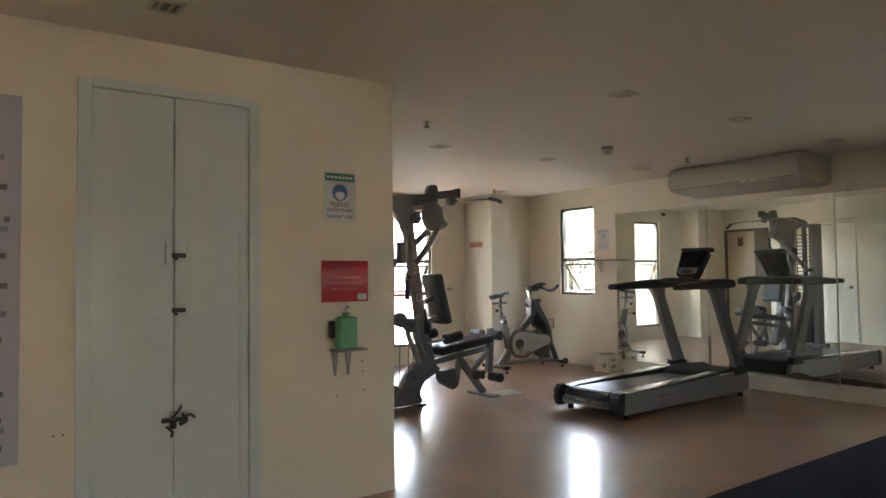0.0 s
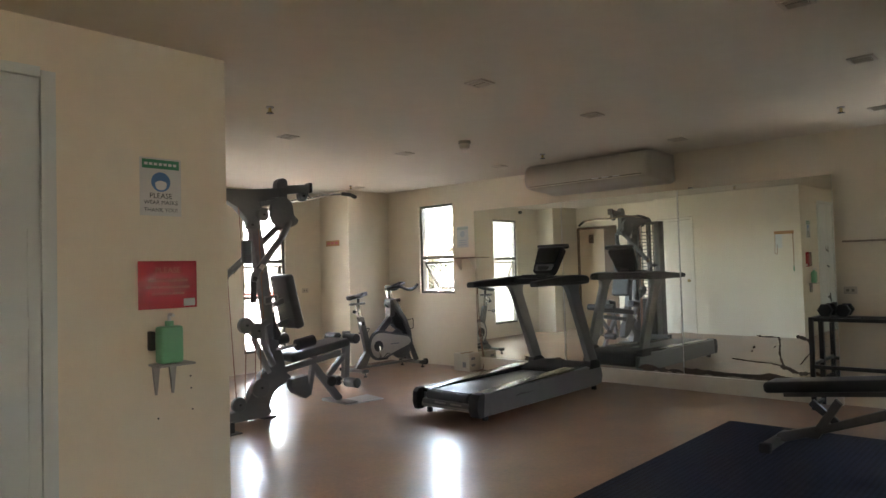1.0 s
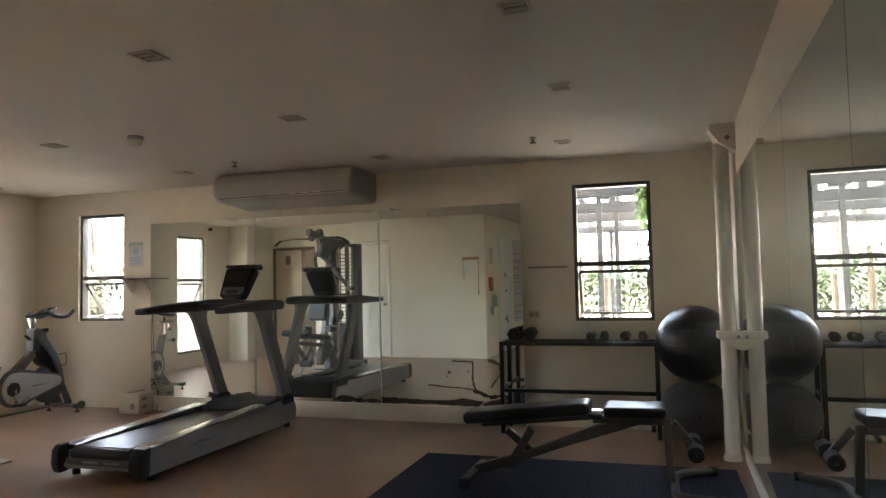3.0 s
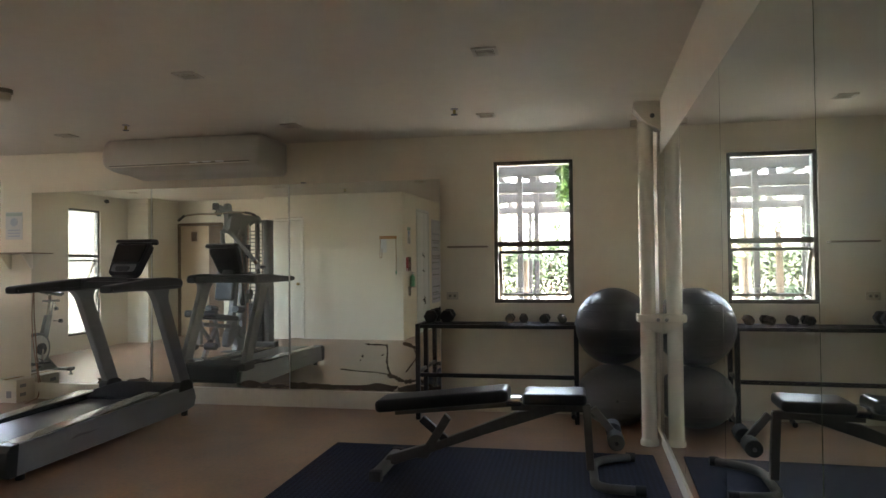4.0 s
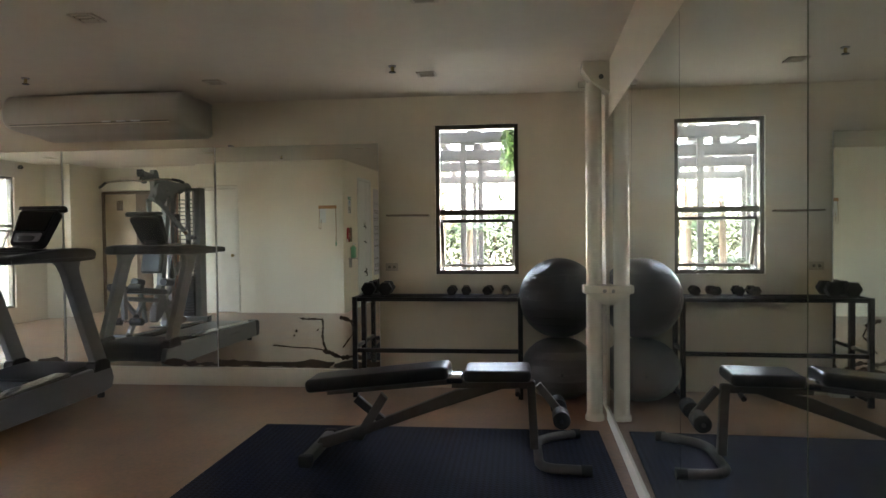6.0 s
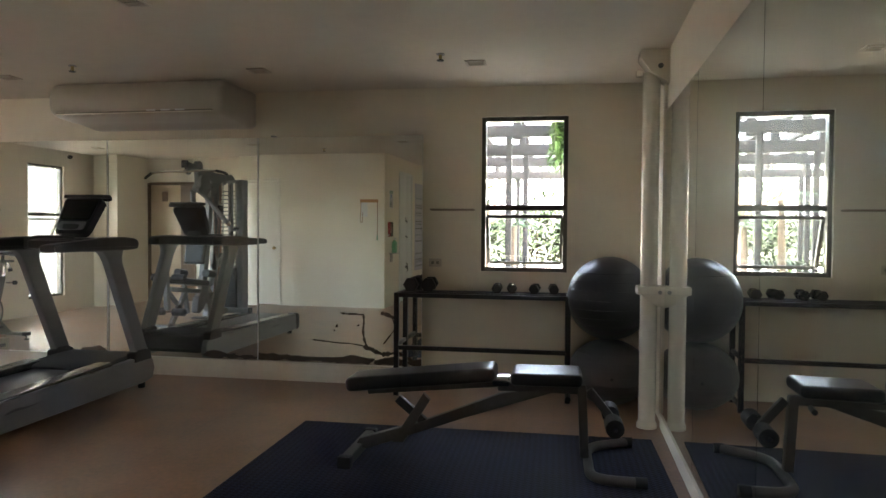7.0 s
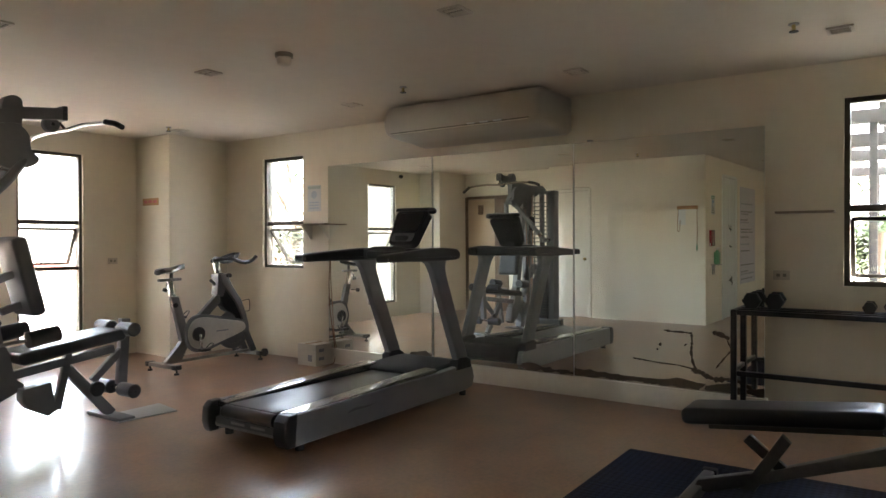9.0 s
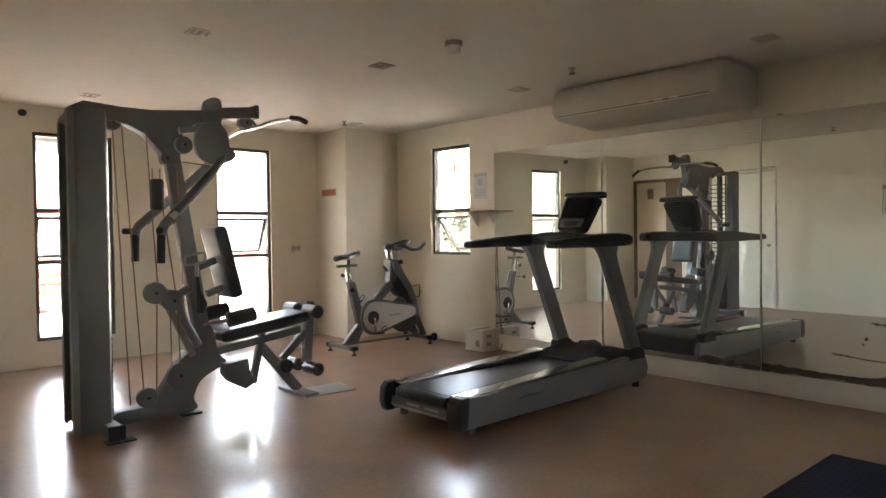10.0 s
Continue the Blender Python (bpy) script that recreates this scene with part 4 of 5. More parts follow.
        return bm
    head = part("console", plate(5.535, 5.885, 0.0, 0.36, 0.05, 0.0, 0.085), CONS, t, "black console with dark screen")
    part("screen", plate(5.56, 5.86, 0.13, 0.325, 0.02, -0.004, 0.006), SCREEN, head)
    part("key_panel", plate(5.57, 5.85, 0.03, 0.11, 0.02, -0.004, 0.006), DGREY, head)
    part("top_lip", slab([(7.29, 1.62), (7.31, 1.648), (7.4, 1.65), (7.43, 1.63), (7.428, 1.6), (7.405, 1.595), (7.395, 1.618), (7.33, 1.615)], 5.53, 5.89, "y", 0.008, 2), DARK, head)
    t.location, t.scale = (6.419, 5.629, 0.026), (0.98, 0.98, 0.98)


treadmill()


# ---- spinning bike ----
def spin_bike():
    b = thing("spin_bike", (7.2, 8.42, 0), "silver spinning bike with black saddle and handlebar", "exercise bike")
    Y = 8.42
    for x, w in ((6.62, 0.5), (7.72, 0.46)):
        st = part("stabiliser", bar((x, Y - w / 2, 0.075), (x, Y + w / 2, 0.075), 0.075, 0.04, 0.01), BIKEF, b)
        for y in (Y - w / 2 + 0.02, Y + w / 2 - 0.02):
            part("levelling_foot", tube([(x, y, 0.055), (x, y, 0.02), (x, y, 0.018), (x, y, 0)], 0.02, 12, [0.01, 0.01, 0.024, 0.026]), RUBBER, st)
            part("end_cap", box(x - 0.042, x + 0.042, y - 0.03, y + 0.03, 0.052, 0.1, 0.01), DARK, st)
    for y in (Y - 0.2, Y + 0.2):
        part("transport_wheel", tube([(7.79, y - 0.015, 0.075), (7.79, y + 0.015, 0.075)], 0.045, 20), RUBBER, b)
    part("frame_base", bar((6.62, Y, 0.095), (7.72, Y, 0.095), 0.05, 0.03, 0.008), BIKEF, b)
    part("seat_tube", slab([(6.62, 0.09), (6.82, 0.09), (6.93, 0.3), (6.79, 0.78), (6.7, 0.78), (6.82, 0.3)], Y - 0.03, Y + 0.03, "y", 0.012, 3), BIKEF, b)
    part("seat_post", bar((6.745, Y, 0.72), (6.7, Y, 0.95), 0.04, 0.06, 0.008), CHROME, b)
    part("seat_slider", bar((6.57, Y, 0.955), (6.83, Y, 0.96), 0.045, 0.03, 0.008), BIKEF, b)
    part("seat_stem", tube([(6.72, Y, 0.965), (6.72, Y, 1.03)], 0.018), DARK, b)
    sad = bmesh.new()
    rows = [(6.56, 0.055, 1.045), (6.59, 0.105, 1.058), (6.66, 0.115, 1.062), (6.73, 0.07, 1.068), (6.81, 0.03, 1.09), (6.87, 0.018, 1.1)]
    rings = []
    for x, w, z in rows:
        rings.append([sad.verts.new((x, Y + w * c, z + h)) for c, h in ((-1, -0.02), (-0.95, 0.0), (-0.5, 0.018), (0, 0.012), (0.5, 0.018), (0.95, 0), (1, -0.02), (0.5, -0.035), (-0.5, -0.035))])
    for p, q in zip(rings, rings[1:]):
        for k in range(9):
            sad.faces.new((p[k], p[(k + 1) % 9], q[(k + 1) % 9], q[k]))
    sad.faces.new(rings[0])
    sad.faces.new(list(reversed(rings[-1])))
    part("saddle", sad, LEATHER, b, "black vinyl saddle")
    for p, q in (((6.7, Y - 0.03, 0.7), (6.68, Y - 0.11, 0.7)), ((7.36, Y - 0.03, 0.98), (7.36, Y - 0.1, 0.98)), ((6.66, Y - 0.02, 0.93), (6.64, Y - 0.02, 0.87))):
        kn = part("adjuster_knob", tube([q, Vector(q) + (Vector(q) - Vector(p)).normalized() * 0.035], 0.026, 14), DARK, b)
        part("knob_stem", tube([p, q], 0.009, 8), CHROME, kn)
    fork = [(7.27, 0.99), (7.36, 1.0), (7.43, 0.86), (7.55, 0.7), (7.625, 0.52), (7.65, 0.35), (7.77, 0.1), (7.69, 0.09), (7.595, 0.32), (7.565, 0.5), (7.495, 0.65), (7.38, 0.79), (7.29, 0.9)]
    for y in (Y - 0.075, Y + 0.075):
        part("fork_blade", slab(fork, y - 0.018, y + 0.018, "y", 0.01, 2), DGREY, b)
    part("head_tube", slab([(7.25, 0.76), (7.33, 0.74), (7.385, 0.86), (7.36, 1.0), (7.27, 1.0)], Y - 0.055, Y + 0.055, "y", 0.012, 3), DGREY, b)
    part("down_tube", bar((7.32, Y, 0.75), (6.88, Y, 0.36), 0.06, 0.1, 0.015), DGREY, b)
    part("brake_block", slab([(7.3, 0.74), (7.4, 0.72), (7.47, 0.6), (7.42, 0.57), (7.32, 0.64)], Y - 0.035, Y + 0.035, "y", 0.01, 2), DARK, b)
    part("fork_fairing", slab(smooth_line([(7.27, 0.98), (7.36, 0.99), (7.45, 0.83), (7.58, 0.66), (7.64, 0.45), (7.6, 0.36), (7.5, 0.52), (7.36, 0.6), (7.3, 0.74)], 3), Y - 0.05, Y + 0.05, "y", 0.012, 2), DARK, b)
    fly = part("flywheel", tube([(7.5, Y - 0.022, 0.36), (7.5, Y - 0.016, 0.36), (7.5, Y + 0.016, 0.36), (7.5, Y + 0.022, 0.36)], 0.22, 40, [0.205, 0.218, 0.218, 0.205]), DGREY, b)
    part("hub", tube([(7.5, Y - 0.1, 0.36), (7.5, Y + 0.1, 0.36)], 0.04, 16), DARK, fly)
    part("rim_ring", tube([(7.5 + 0.16 * math.cos(a * math.pi / 16), Y - 0.026, 0.36 + 0.16 * math.sin(a * math.pi / 16)) for a in range(33)], 0.006, 6), DGREY, fly)
    guard = smooth_line([(6.84, 0.37), (6.89, 0.5), (7.02, 0.545), (7.3, 0.5), (7.54, 0.455), (7.6, 0.4), (7.56, 0.34), (7.3, 0.265), (7.05, 0.205), (6.9, 0.24)], 4)
    cg = part("chain_guard", slab(guard, Y - 0.105, Y - 0.06, "y", 0.012, 3), DOTG, b, "pale chain guard with dark hub")
    part("guard_rim", slab([(x + (x - 7.15) * 0.08, z + (z - 0.38) * 0.2) for x, z in guard], Y - 0.1, Y - 0.065, "y", 0.006), DGREY, cg)
    part("brand_mark", box(7.2, 7.36, Y - 0.1065, Y - 0.104, 0.37, 0.385), INKG, cg)
    part("bottom_bracket", tube([(6.97, Y - 0.12, 0.37), (6.97, Y + 0.12, 0.37)], 0.075, 24), DARK, b)
    for s, dz, dx in ((-1, -0.165, 0.02), (1, 0.165, -0.02)):
        cr = part("crank", bar((6.97, Y + s * 0.13, 0.37), (6.97 + dx, Y + s * 0.13, 0.37 + dz), 0.018, 0.03, 0.005), CHROME, b)
        part("pedal", box(6.97 + dx - 0.05, 6.97 + dx + 0.05, Y + s * 0.18 - 0.045, Y + s * 0.18 + 0.045, 0.37 + dz - 0.014, 0.37 + dz + 0.014, 0.006), DARK, cr)
        part("toe_cage", tube(bend([(6.97 + dx + 0.04, Y + s * 0.14, 0.37 + dz), (6.97 + dx + 0.1, Y + s * 0.15, 0.37 + dz + 0.06), (6.97 + dx + 0.1, Y + s * 0.21, 0.37 + dz + 0.06), (6.97 + dx + 0.04, Y + s * 0.22, 0.37 + dz)], 0.03), 0.005, 6), DARK, cr)
    part("bar_post", bar((7.31, Y, 0.97), (7.27, Y, 1.13), 0.045, 0.065, 0.008), CHROME, b)
    part("resistance_knob", tube([(7.29, Y, 0.86), (7.2, Y, 0.93)], 0.016, 10), DARK, b)
    part("bottle_cage", tube(bend([(7.58, Y - 0.06, 0.68), (7.66, Y - 0.1, 0.7), (7.66, Y - 0.1, 0.56), (7.58, Y - 0.06, 0.56)], 0.02), 0.005, 6), DARK, b)
    hb = part("handlebar", tube(bend([(7.22, Y, 1.14), (7.36, Y, 1.16), (7.36, Y - 0.16, 1.17), (7.5, Y - 0.17, 1.12), (7.62, Y - 0.17, 1.13), (7.7, Y - 0.17, 1.19)], 0.05), 0.022, 12), DARK, b)
    part("grip_bar", tube(bend([(7.36, Y, 1.16), (7.36, Y + 0.16, 1.17), (7.5, Y + 0.17, 1.12), (7.62, Y + 0.17, 1.13), (7.7, Y + 0.17, 1.19)], 0.05), 0.022, 12), DARK, hb)
    part("aero_bar", tube(bend([(7.38, Y - 0.06, 1.17), (7.56, Y - 0.06, 1.22), (7.56, Y + 0.06, 1.22), (7.38, Y + 0.06, 1.17)], 0.04), 0.015, 10), DARK, hb)


spin_bike()


# ---- multi-gym ----
def disc(c, r, w=0.05):
    x, y, z = c
    return tube([(x, y - w / 2, z), (x, y - w / 2 + 0.006, z), (x, y + w / 2 - 0.006, z), (x, y + w / 2, z)], r, 24, [r - 0.008, r, r, r - 0.008])


def multi_gym():
    g = thing("multi_gym", (4.4, 6.95, 0), "grey multi-gym station with weight tower and padded seat", "multi-gym")
    Y = 6.95
    part("weight_shroud", slab([(3.54, 6.73), (3.57, 6.7), (3.745, 6.7), (3.765, 6.73), (3.765, 6.78), (3.745, 6.78), (3.74, 6.735), (3.565, 6.735), (3.56, 6.78), (3.54, 6.78)], 0.045, 2.1, "z", 0.004, 2), GREYM, g)
    part("weight_shroud", slab([(3.59, 7.14), (3.61, 7.14), (3.615, 7.185), (3.785, 7.185), (3.79, 7.14), (3.81, 7.14), (3.81, 7.19), (3.79, 7.22), (3.61, 7.22), (3.59, 7.19)], 0.03, 2.07, "z", 0.004, 2), GYMG, g)
    part("tower_post", bar((3.66, 6.94, 0.08), (3.66, 6.94, 2.08), 0.06, 0.06, 0.006), GYMG, g)
    for y in (6.83, 7.05):
        part("guide_rod", tube([(3.7, y, 0.1), (3.7, y, 2.05)], 0.011, 10), CHROME, g)
    for k in range(14):
        z = 0.13 + k * 0.043
        part("weight_plate", box(3.61, 3.79, 6.79, 7.09, z, z + 0.038, 0.005), BLACKM, g)
    # open ladder of thin bars down the back of the tower
    for k in range(27):
        z = 0.3 + k * 0.062
        part("guard_bar", box(3.664, 3.676, 6.786, 7.145, z, z + 0.018), GYMG, g)
    part("selector_rod", tube([(3.7, 6.94, 0.75), (3.7, 6.94, 2.02)], 0.009, 8), CHROME, g)
    part("stack_buffer", box(3.63, 3.77, 6.8, 7.08, 0.1, 0.128, 0.006), RUBBER, g)
    part("tower_cap", slab([(3.55, 6.72), (3.77, 6.72), (3.8, 7.2), (3.6, 7.2)], 2.055, 2.098, "z", 0.008), GYMG, g)
    part("tower_foot", bar((3.74, 6.58, 0.055), (3.74, 7.28, 0.055), 0.085, 0.085, 0.008), GREYM, g)
    for y in (6.575, 7.285):
        part("foot_cap", box(3.69, 3.79, y - 0.012, y + 0.012, 0.005, 0.105, 0.006), DARK, g)
        part("foot_plate", box(3.67, 3.84, y - 0.05, y + 0.05, 0.0, 0.012, 0.003), DARK, g)
    # the top arm: a curved plate from the tower to the pulley head
    arm = [(3.58, 2.05), (3.6, 2.14), (3.68, 2.185), (3.9, 2.17), (4.1, 2.17), (4.3, 2.19), (4.6, 2.225), (4.6, 2.13), (4.42, 2.11), (4.33, 2.05), (4.29, 1.95), (4.3, 1.8), (4.18, 1.8), (4.16, 1.88), (4.05, 2.0), (3.95, 2.05), (3.84, 2.07)]
    part("top_arm", slab(arm, Y - 0.045, Y + 0.045, "y", 0.01, 2), GYMG, g)
    part("pulley_head", bar((4.5, Y, 2.19), (4.89, Y, 2.24), 0.075, 0.085, 0.01), GYMG, g)
    part("head_cap", box(4.865, 4.9, Y - 0.045, Y + 0.045, 2.19, 2.295, 0.01), DARK, g)
    part("press_bracket", slab(smooth_line([(4.48, 2.24), (4.53, 2.31), (4.6, 2.3), (4.61, 2.2), (4.6, 2.0), (4.66, 1.92), (4.6, 1.86), (4.52, 1.88), (4.5, 2.0)], 3), Y - 0.035, Y + 0.035, "y", 0.008), GYMG, g)
    for c, r in (((3.86, Y, 2.065), 0.055), ((4.44, Y, 2.14), 0.055), ((4.8, Y, 2.155), 0.055), ((4.31, Y - 0.05, 1.94), 0.062), ((4.2, Y - 0.02, 1.84), 0.042)):
        pl = part("pulley", disc(c, r), GYMG, g)
        part("axle", tube([(c[0], c[1] - 0.04, c[2]), (c[0], c[1] + 0.04, c[2])], 0.012, 10), DARK, pl)
    cam_ = part("cam_disc", slab(smooth_line([(4.38, 1.98), (4.42, 2.09), (4.54, 2.12), (4.62, 2.06), (4.64, 1.95), (4.69, 1.9), (4.65, 1.845), (4.52, 1.81), (4.41, 1.86)], 4), Y - 0.09, Y - 0.05, "y", 0.008), GYMG, g)
    part("cam_link", bar((4.28, Y - 0.06, 2.04), (4.5, Y - 0.06, 2.08), 0.03, 0.045, 0.005), GREYM, g)
    part("cam_rod", tube([(4.3, Y - 0.06, 1.82), (4.55, Y - 0.06, 1.8)], 0.006, 8), CHROME, g)
    # main upright leans forward from the base
    part("main_upright", slab([(4.19, 1.84), (4.3, 1.84), (4.52, 0.4), (4.41, 0.4)], Y - 0.04, Y + 0.04, "y", 0.01, 2), GREYM, g)
    base = smooth_line([(3.84, 0.02), (3.84, 0.1), (4.05, 0.12), (4.16, 0.25), (4.24, 0.38), (4.38, 0.5), (4.42, 0.62), (4.5, 0.62), (4.55, 0.42), (4.6, 0.34), (4.42, 0.24), (4.36, 0.12), (4.35, 0.02)], 4)
    part("base_plate", slab(base, Y - 0.045, Y + 0.045, "y", 0.01, 2), GYMG, g)
    part("base_foot", box(4.26, 4.4, Y - 0.09, Y + 0.22, 0.0, 0.02, 0.006), DARK, g)
    for c, r in (((4.04, Y - 0.03, 0.17), 0.07), ((4.25, Y - 0.06, 0.3), 0.09), ((4.08, Y - 0.1, 0.9), 0.075), ((4.2, Y - 0.1, 0.84), 0.075)):
        pl = part("pulley", disc(c, r, 0.045), GYMG, g)
        part("axle", tube([(c[0], c[1] - 0.035, c[2]), (c[0], c[1] + 0.035, c[2])], 0.012, 10), DARK, pl)
    part("pulley_block", slab([(4.06, 0.86), (4.1, 0.96), (4.22, 0.9), (4.2, 0.76), (4.14, 0.8)], Y - 0.08, Y - 0.068, "y", 0.003), SILVER, g)
    part("counterweight", box(4.07, 4.155, Y - 0.125, Y - 0.045, 1.47, 1.69, 0.03, 4), DARK, g, "dark capsule-shaped counterweight on a cable")
    for x in (4.085, 4.135):
        part("weight_hook", tube([(x, Y - 0.085, 1.68), (x, Y - 0.085, 1.76)], 0.006, 8), CHROME, g)
    for p, q in (((3.92, Y, 2.05), (4.02, Y - 0.03, 0.2)), ((4.06, Y - 0.05, 2.0), (4.1, Y - 0.1, 0.95)), ((4.1, Y - 0.08, 0.84), (4.1, Y - 0.04, 0.2)),
                 ((4.18, Y - 0.1, 0.78), (4.2, Y - 0.06, 0.36)), ((4.23, Y - 0.1, 0.78), (4.26, Y - 0.06, 0.36)), ((4.15, Y - 0.08, 1.5), (4.22, Y - 0.1, 0.9)),
                 ((3.87, Y + 0.03, 2.05), (3.95, Y + 0.03, 0.12)), ((4.26, Y - 0.06, 1.8), (4.27, Y - 0.1, 0.95))):
        part("cable", tube([p, q], 0.0048, 6), CABLE, g)
    # press arms: two bent bars that cross in front of the upright
    for s in (-1, 1):
        y = Y + s * 0.25
        a = part("press_arm", tube(bend([(4.6, Y + s * 0.06, 1.88), (4.5, Y + s * 0.12, 1.76), (4.09, y, 1.36), (4.075, y, 1.3)], 0.06), 0.032, 14), GREYM, g)
        part("grip", tube([(4.077, y, 1.31), (4.072, y, 1.11)], 0.026, 14), RUBBER, a)
        part("outer_grip", tube([(4.08, y, 1.33), (4.03, y + s * 0.1, 1.33)], 0.022, 12), RUBBER, a)
        part("arm_clamp", tube([(4.14, y, 1.4), (4.18, y - s * 0.012, 1.44)], 0.037, 14), CHROME, a)
    part("low_arm", tube(bend([(4.32, Y - 0.1, 0.92), (4.24, Y - 0.1, 0.88), (4.26, Y - 0.1, 0.72), (4.38, Y - 0.08, 0.5)], 0.07), 0.03, 14), GREYM, g)
    part("low_strut", bar((4.2, Y - 0.03, 0.78), (4.36, Y - 0.03, 0.42), 0.04, 0.05, 0.008), SILVER, g)
    # padded back, seat and leg station
    bp = bar((4.535, Y, 1.36), (4.665, Y, 0.83), 0.3, 0.095, 0.04, (1, 0, 0.25), 5)
    part("back_pad", bp, LEATHER, g, "black vinyl back pad")
    part("pad_support", bar((4.42, Y, 1.06), (4.58, Y, 1.12), 0.05, 0.05, 0.006), GREYM, g)
    part("pad_support", bar((4.48, Y, 0.86), (4.66, Y, 0.92), 0.04, 0.05, 0.006), GREYM, g)
    part("adjuster_frame", tube(bend([(4.3, Y - 0.08, 1.15), (4.3, Y - 0.08, 1.08), (4.44, Y - 0.08, 1.1), (4.44, Y - 0.08, 1.17), (4.3, Y - 0.08, 1.15)], 0.02), 0.009, 8), SILVER, g)
    st = bar((4.53, Y, 0.545), (5.25, Y, 0.64), 0.34, 0.085, 0.036, (0, 0, 1), 5)
    part("seat_pad", st, LEATHER, g, "black vinyl seat pad")
    for s in (-1, 1):
        part("thigh_roller", tube([(4.54, Y + s * 0.22, 0.68), (4.545, Y + s * 0.22, 0.681), (4.735, Y + s * 0.22, 0.71), (4.74, Y + s * 0.22, 0.71)], 0.05, 18, [0.04, 0.055, 0.055, 0.04]), LEATHER, g)
    part("roller_bar", tube([(4.44, Y - 0.05, 0.64), (4.55, Y - 0.22, 0.685)], 0.012, 10), SILVER, g)
    part("seat_beam", bar((4.5, Y, 0.42), (5.24, Y, 0.52), 0.05, 0.06, 0.008), GREYM, g)
    part("seat_post", bar((4.92, Y, 0.58), (4.83, Y, 0.14), 0.05, 0.05, 0.008), GREYM, g)
    part("front_leg", bar((4.9, Y, 0.42), (5.22, Y, 0.03), 0.05, 0.075, 0.01), GREYM, g)
    part("front_foot", box(5.16, 5.28, Y - 0.22, Y + 0.22, 0.0, 0.03, 0.006), GYMG, g)
    part("leg_post", bar((5.33, Y, 0.74), (5.3, Y, 0.24), 0.06, 0.07, 0.01), GREYM, g)
    part("leg_link", bar((5.3, Y, 0.5), (5.08, Y, 0.3), 0.045, 0.055, 0.008), GREYM, g)
    for z, x in ((0.675, 5.27), (0.215, 5.27)):
        part("leg_roller_rod", tube([(x, Y - 0.24, z), (x, Y + 0.24, z)], 0.012, 10), CHROME, g)
        for s in (-1, 1):
            y0, y1 = Y + s * 0.06, Y + s * 0.24
            part("leg_roller", tube([(x, y0, z), (x, y0 + s * 0.01, z), (x, y1 - s * 0.01, z), (x, y1, z)], 0.05, 18, [0.04, 0.052, 0.052, 0.04]), LEATHER, g)
    part("low_pulley", disc((5.1, Y - 0.03, 0.24), 0.055, 0.04), DARK, g)
    part("ankle_box", slab([(4.56, 0.34), (4.74, 0.36), (4.78, 0.16), (4.72, 0.13), (4.6, 0.2), (4.56, 0.26)], Y - 0.12, Y - 0.02, "y", 0.01), GYMG, g)
    part("tread_plate", slab([(5.155, 6.73), (5.6, 6.69), (5.66, 7.02), (5.19, 7.0)], 0.001, 0.012, "z", 0.003), STEEL, g, "flat grey tread plate")
    strap = part("strap_handle", tube([(4.36, Y - 0.13, 1.0), (4.365, Y - 0.14, 0.9), (4.385, Y - 0.14, 0.8), (4.37, Y - 0.14, 0.74)], 0.03, 10, [0.012, 0.016, 0.04, 0.03]), RUBBER, g)
    part("snap_hook", tube(bend([(4.35, Y - 0.13, 1.09), (4.37, Y - 0.13, 1.09), (4.37, Y - 0.13, 1.0), (4.35, Y - 0.13, 1.0), (4.35, Y - 0.13, 1.09)], 0.01), 0.004, 6), CHROME, strap)
    # wide lat bar hung across the head
    lb = part("lat_bar", tube(bend([(4.93, 6.31, 2.1), (4.92, 6.4, 2.135), (4.91, 6.7, 2.15), (4.9, 6.95, 2.13), (4.9, 7.2, 2.14), (4.9, 7.44, 2.12), (4.89, 7.54, 2.06)], 0.06), 0.014, 12), CHROME, g)
    part("grip", tube([(4.932, 6.29, 2.09), (4.925, 6.36, 2.12), (4.916, 6.46, 2.14)], 0.019, 12), RUBBER, lb)
    part("grip", tube([(4.888, 7.56, 2.045), (4.9, 7.45, 2.118)], 0.019, 12), RUBBER, lb)
    part("bar_hook", tube([(4.86, Y, 2.18), (4.9, Y, 2.14)], 0.012, 8), CHROME, g)
    g.location, g.scale = (4.469, 7.119, 0), (1.035, 1.035, 1.013)


multi_gym()


# ---- bench, mat, rack, balls ----
def floor_mat():
    m = thing("exercise_mat", (5.0, 2.3, 0), "navy blue ribbed foam floor mat", "mat")
    part("foam_sheet", box(3.3, 6.72, 1.165, 3.53, 0.0, 0.014, 0.005), FOAM, m)


floor_mat()


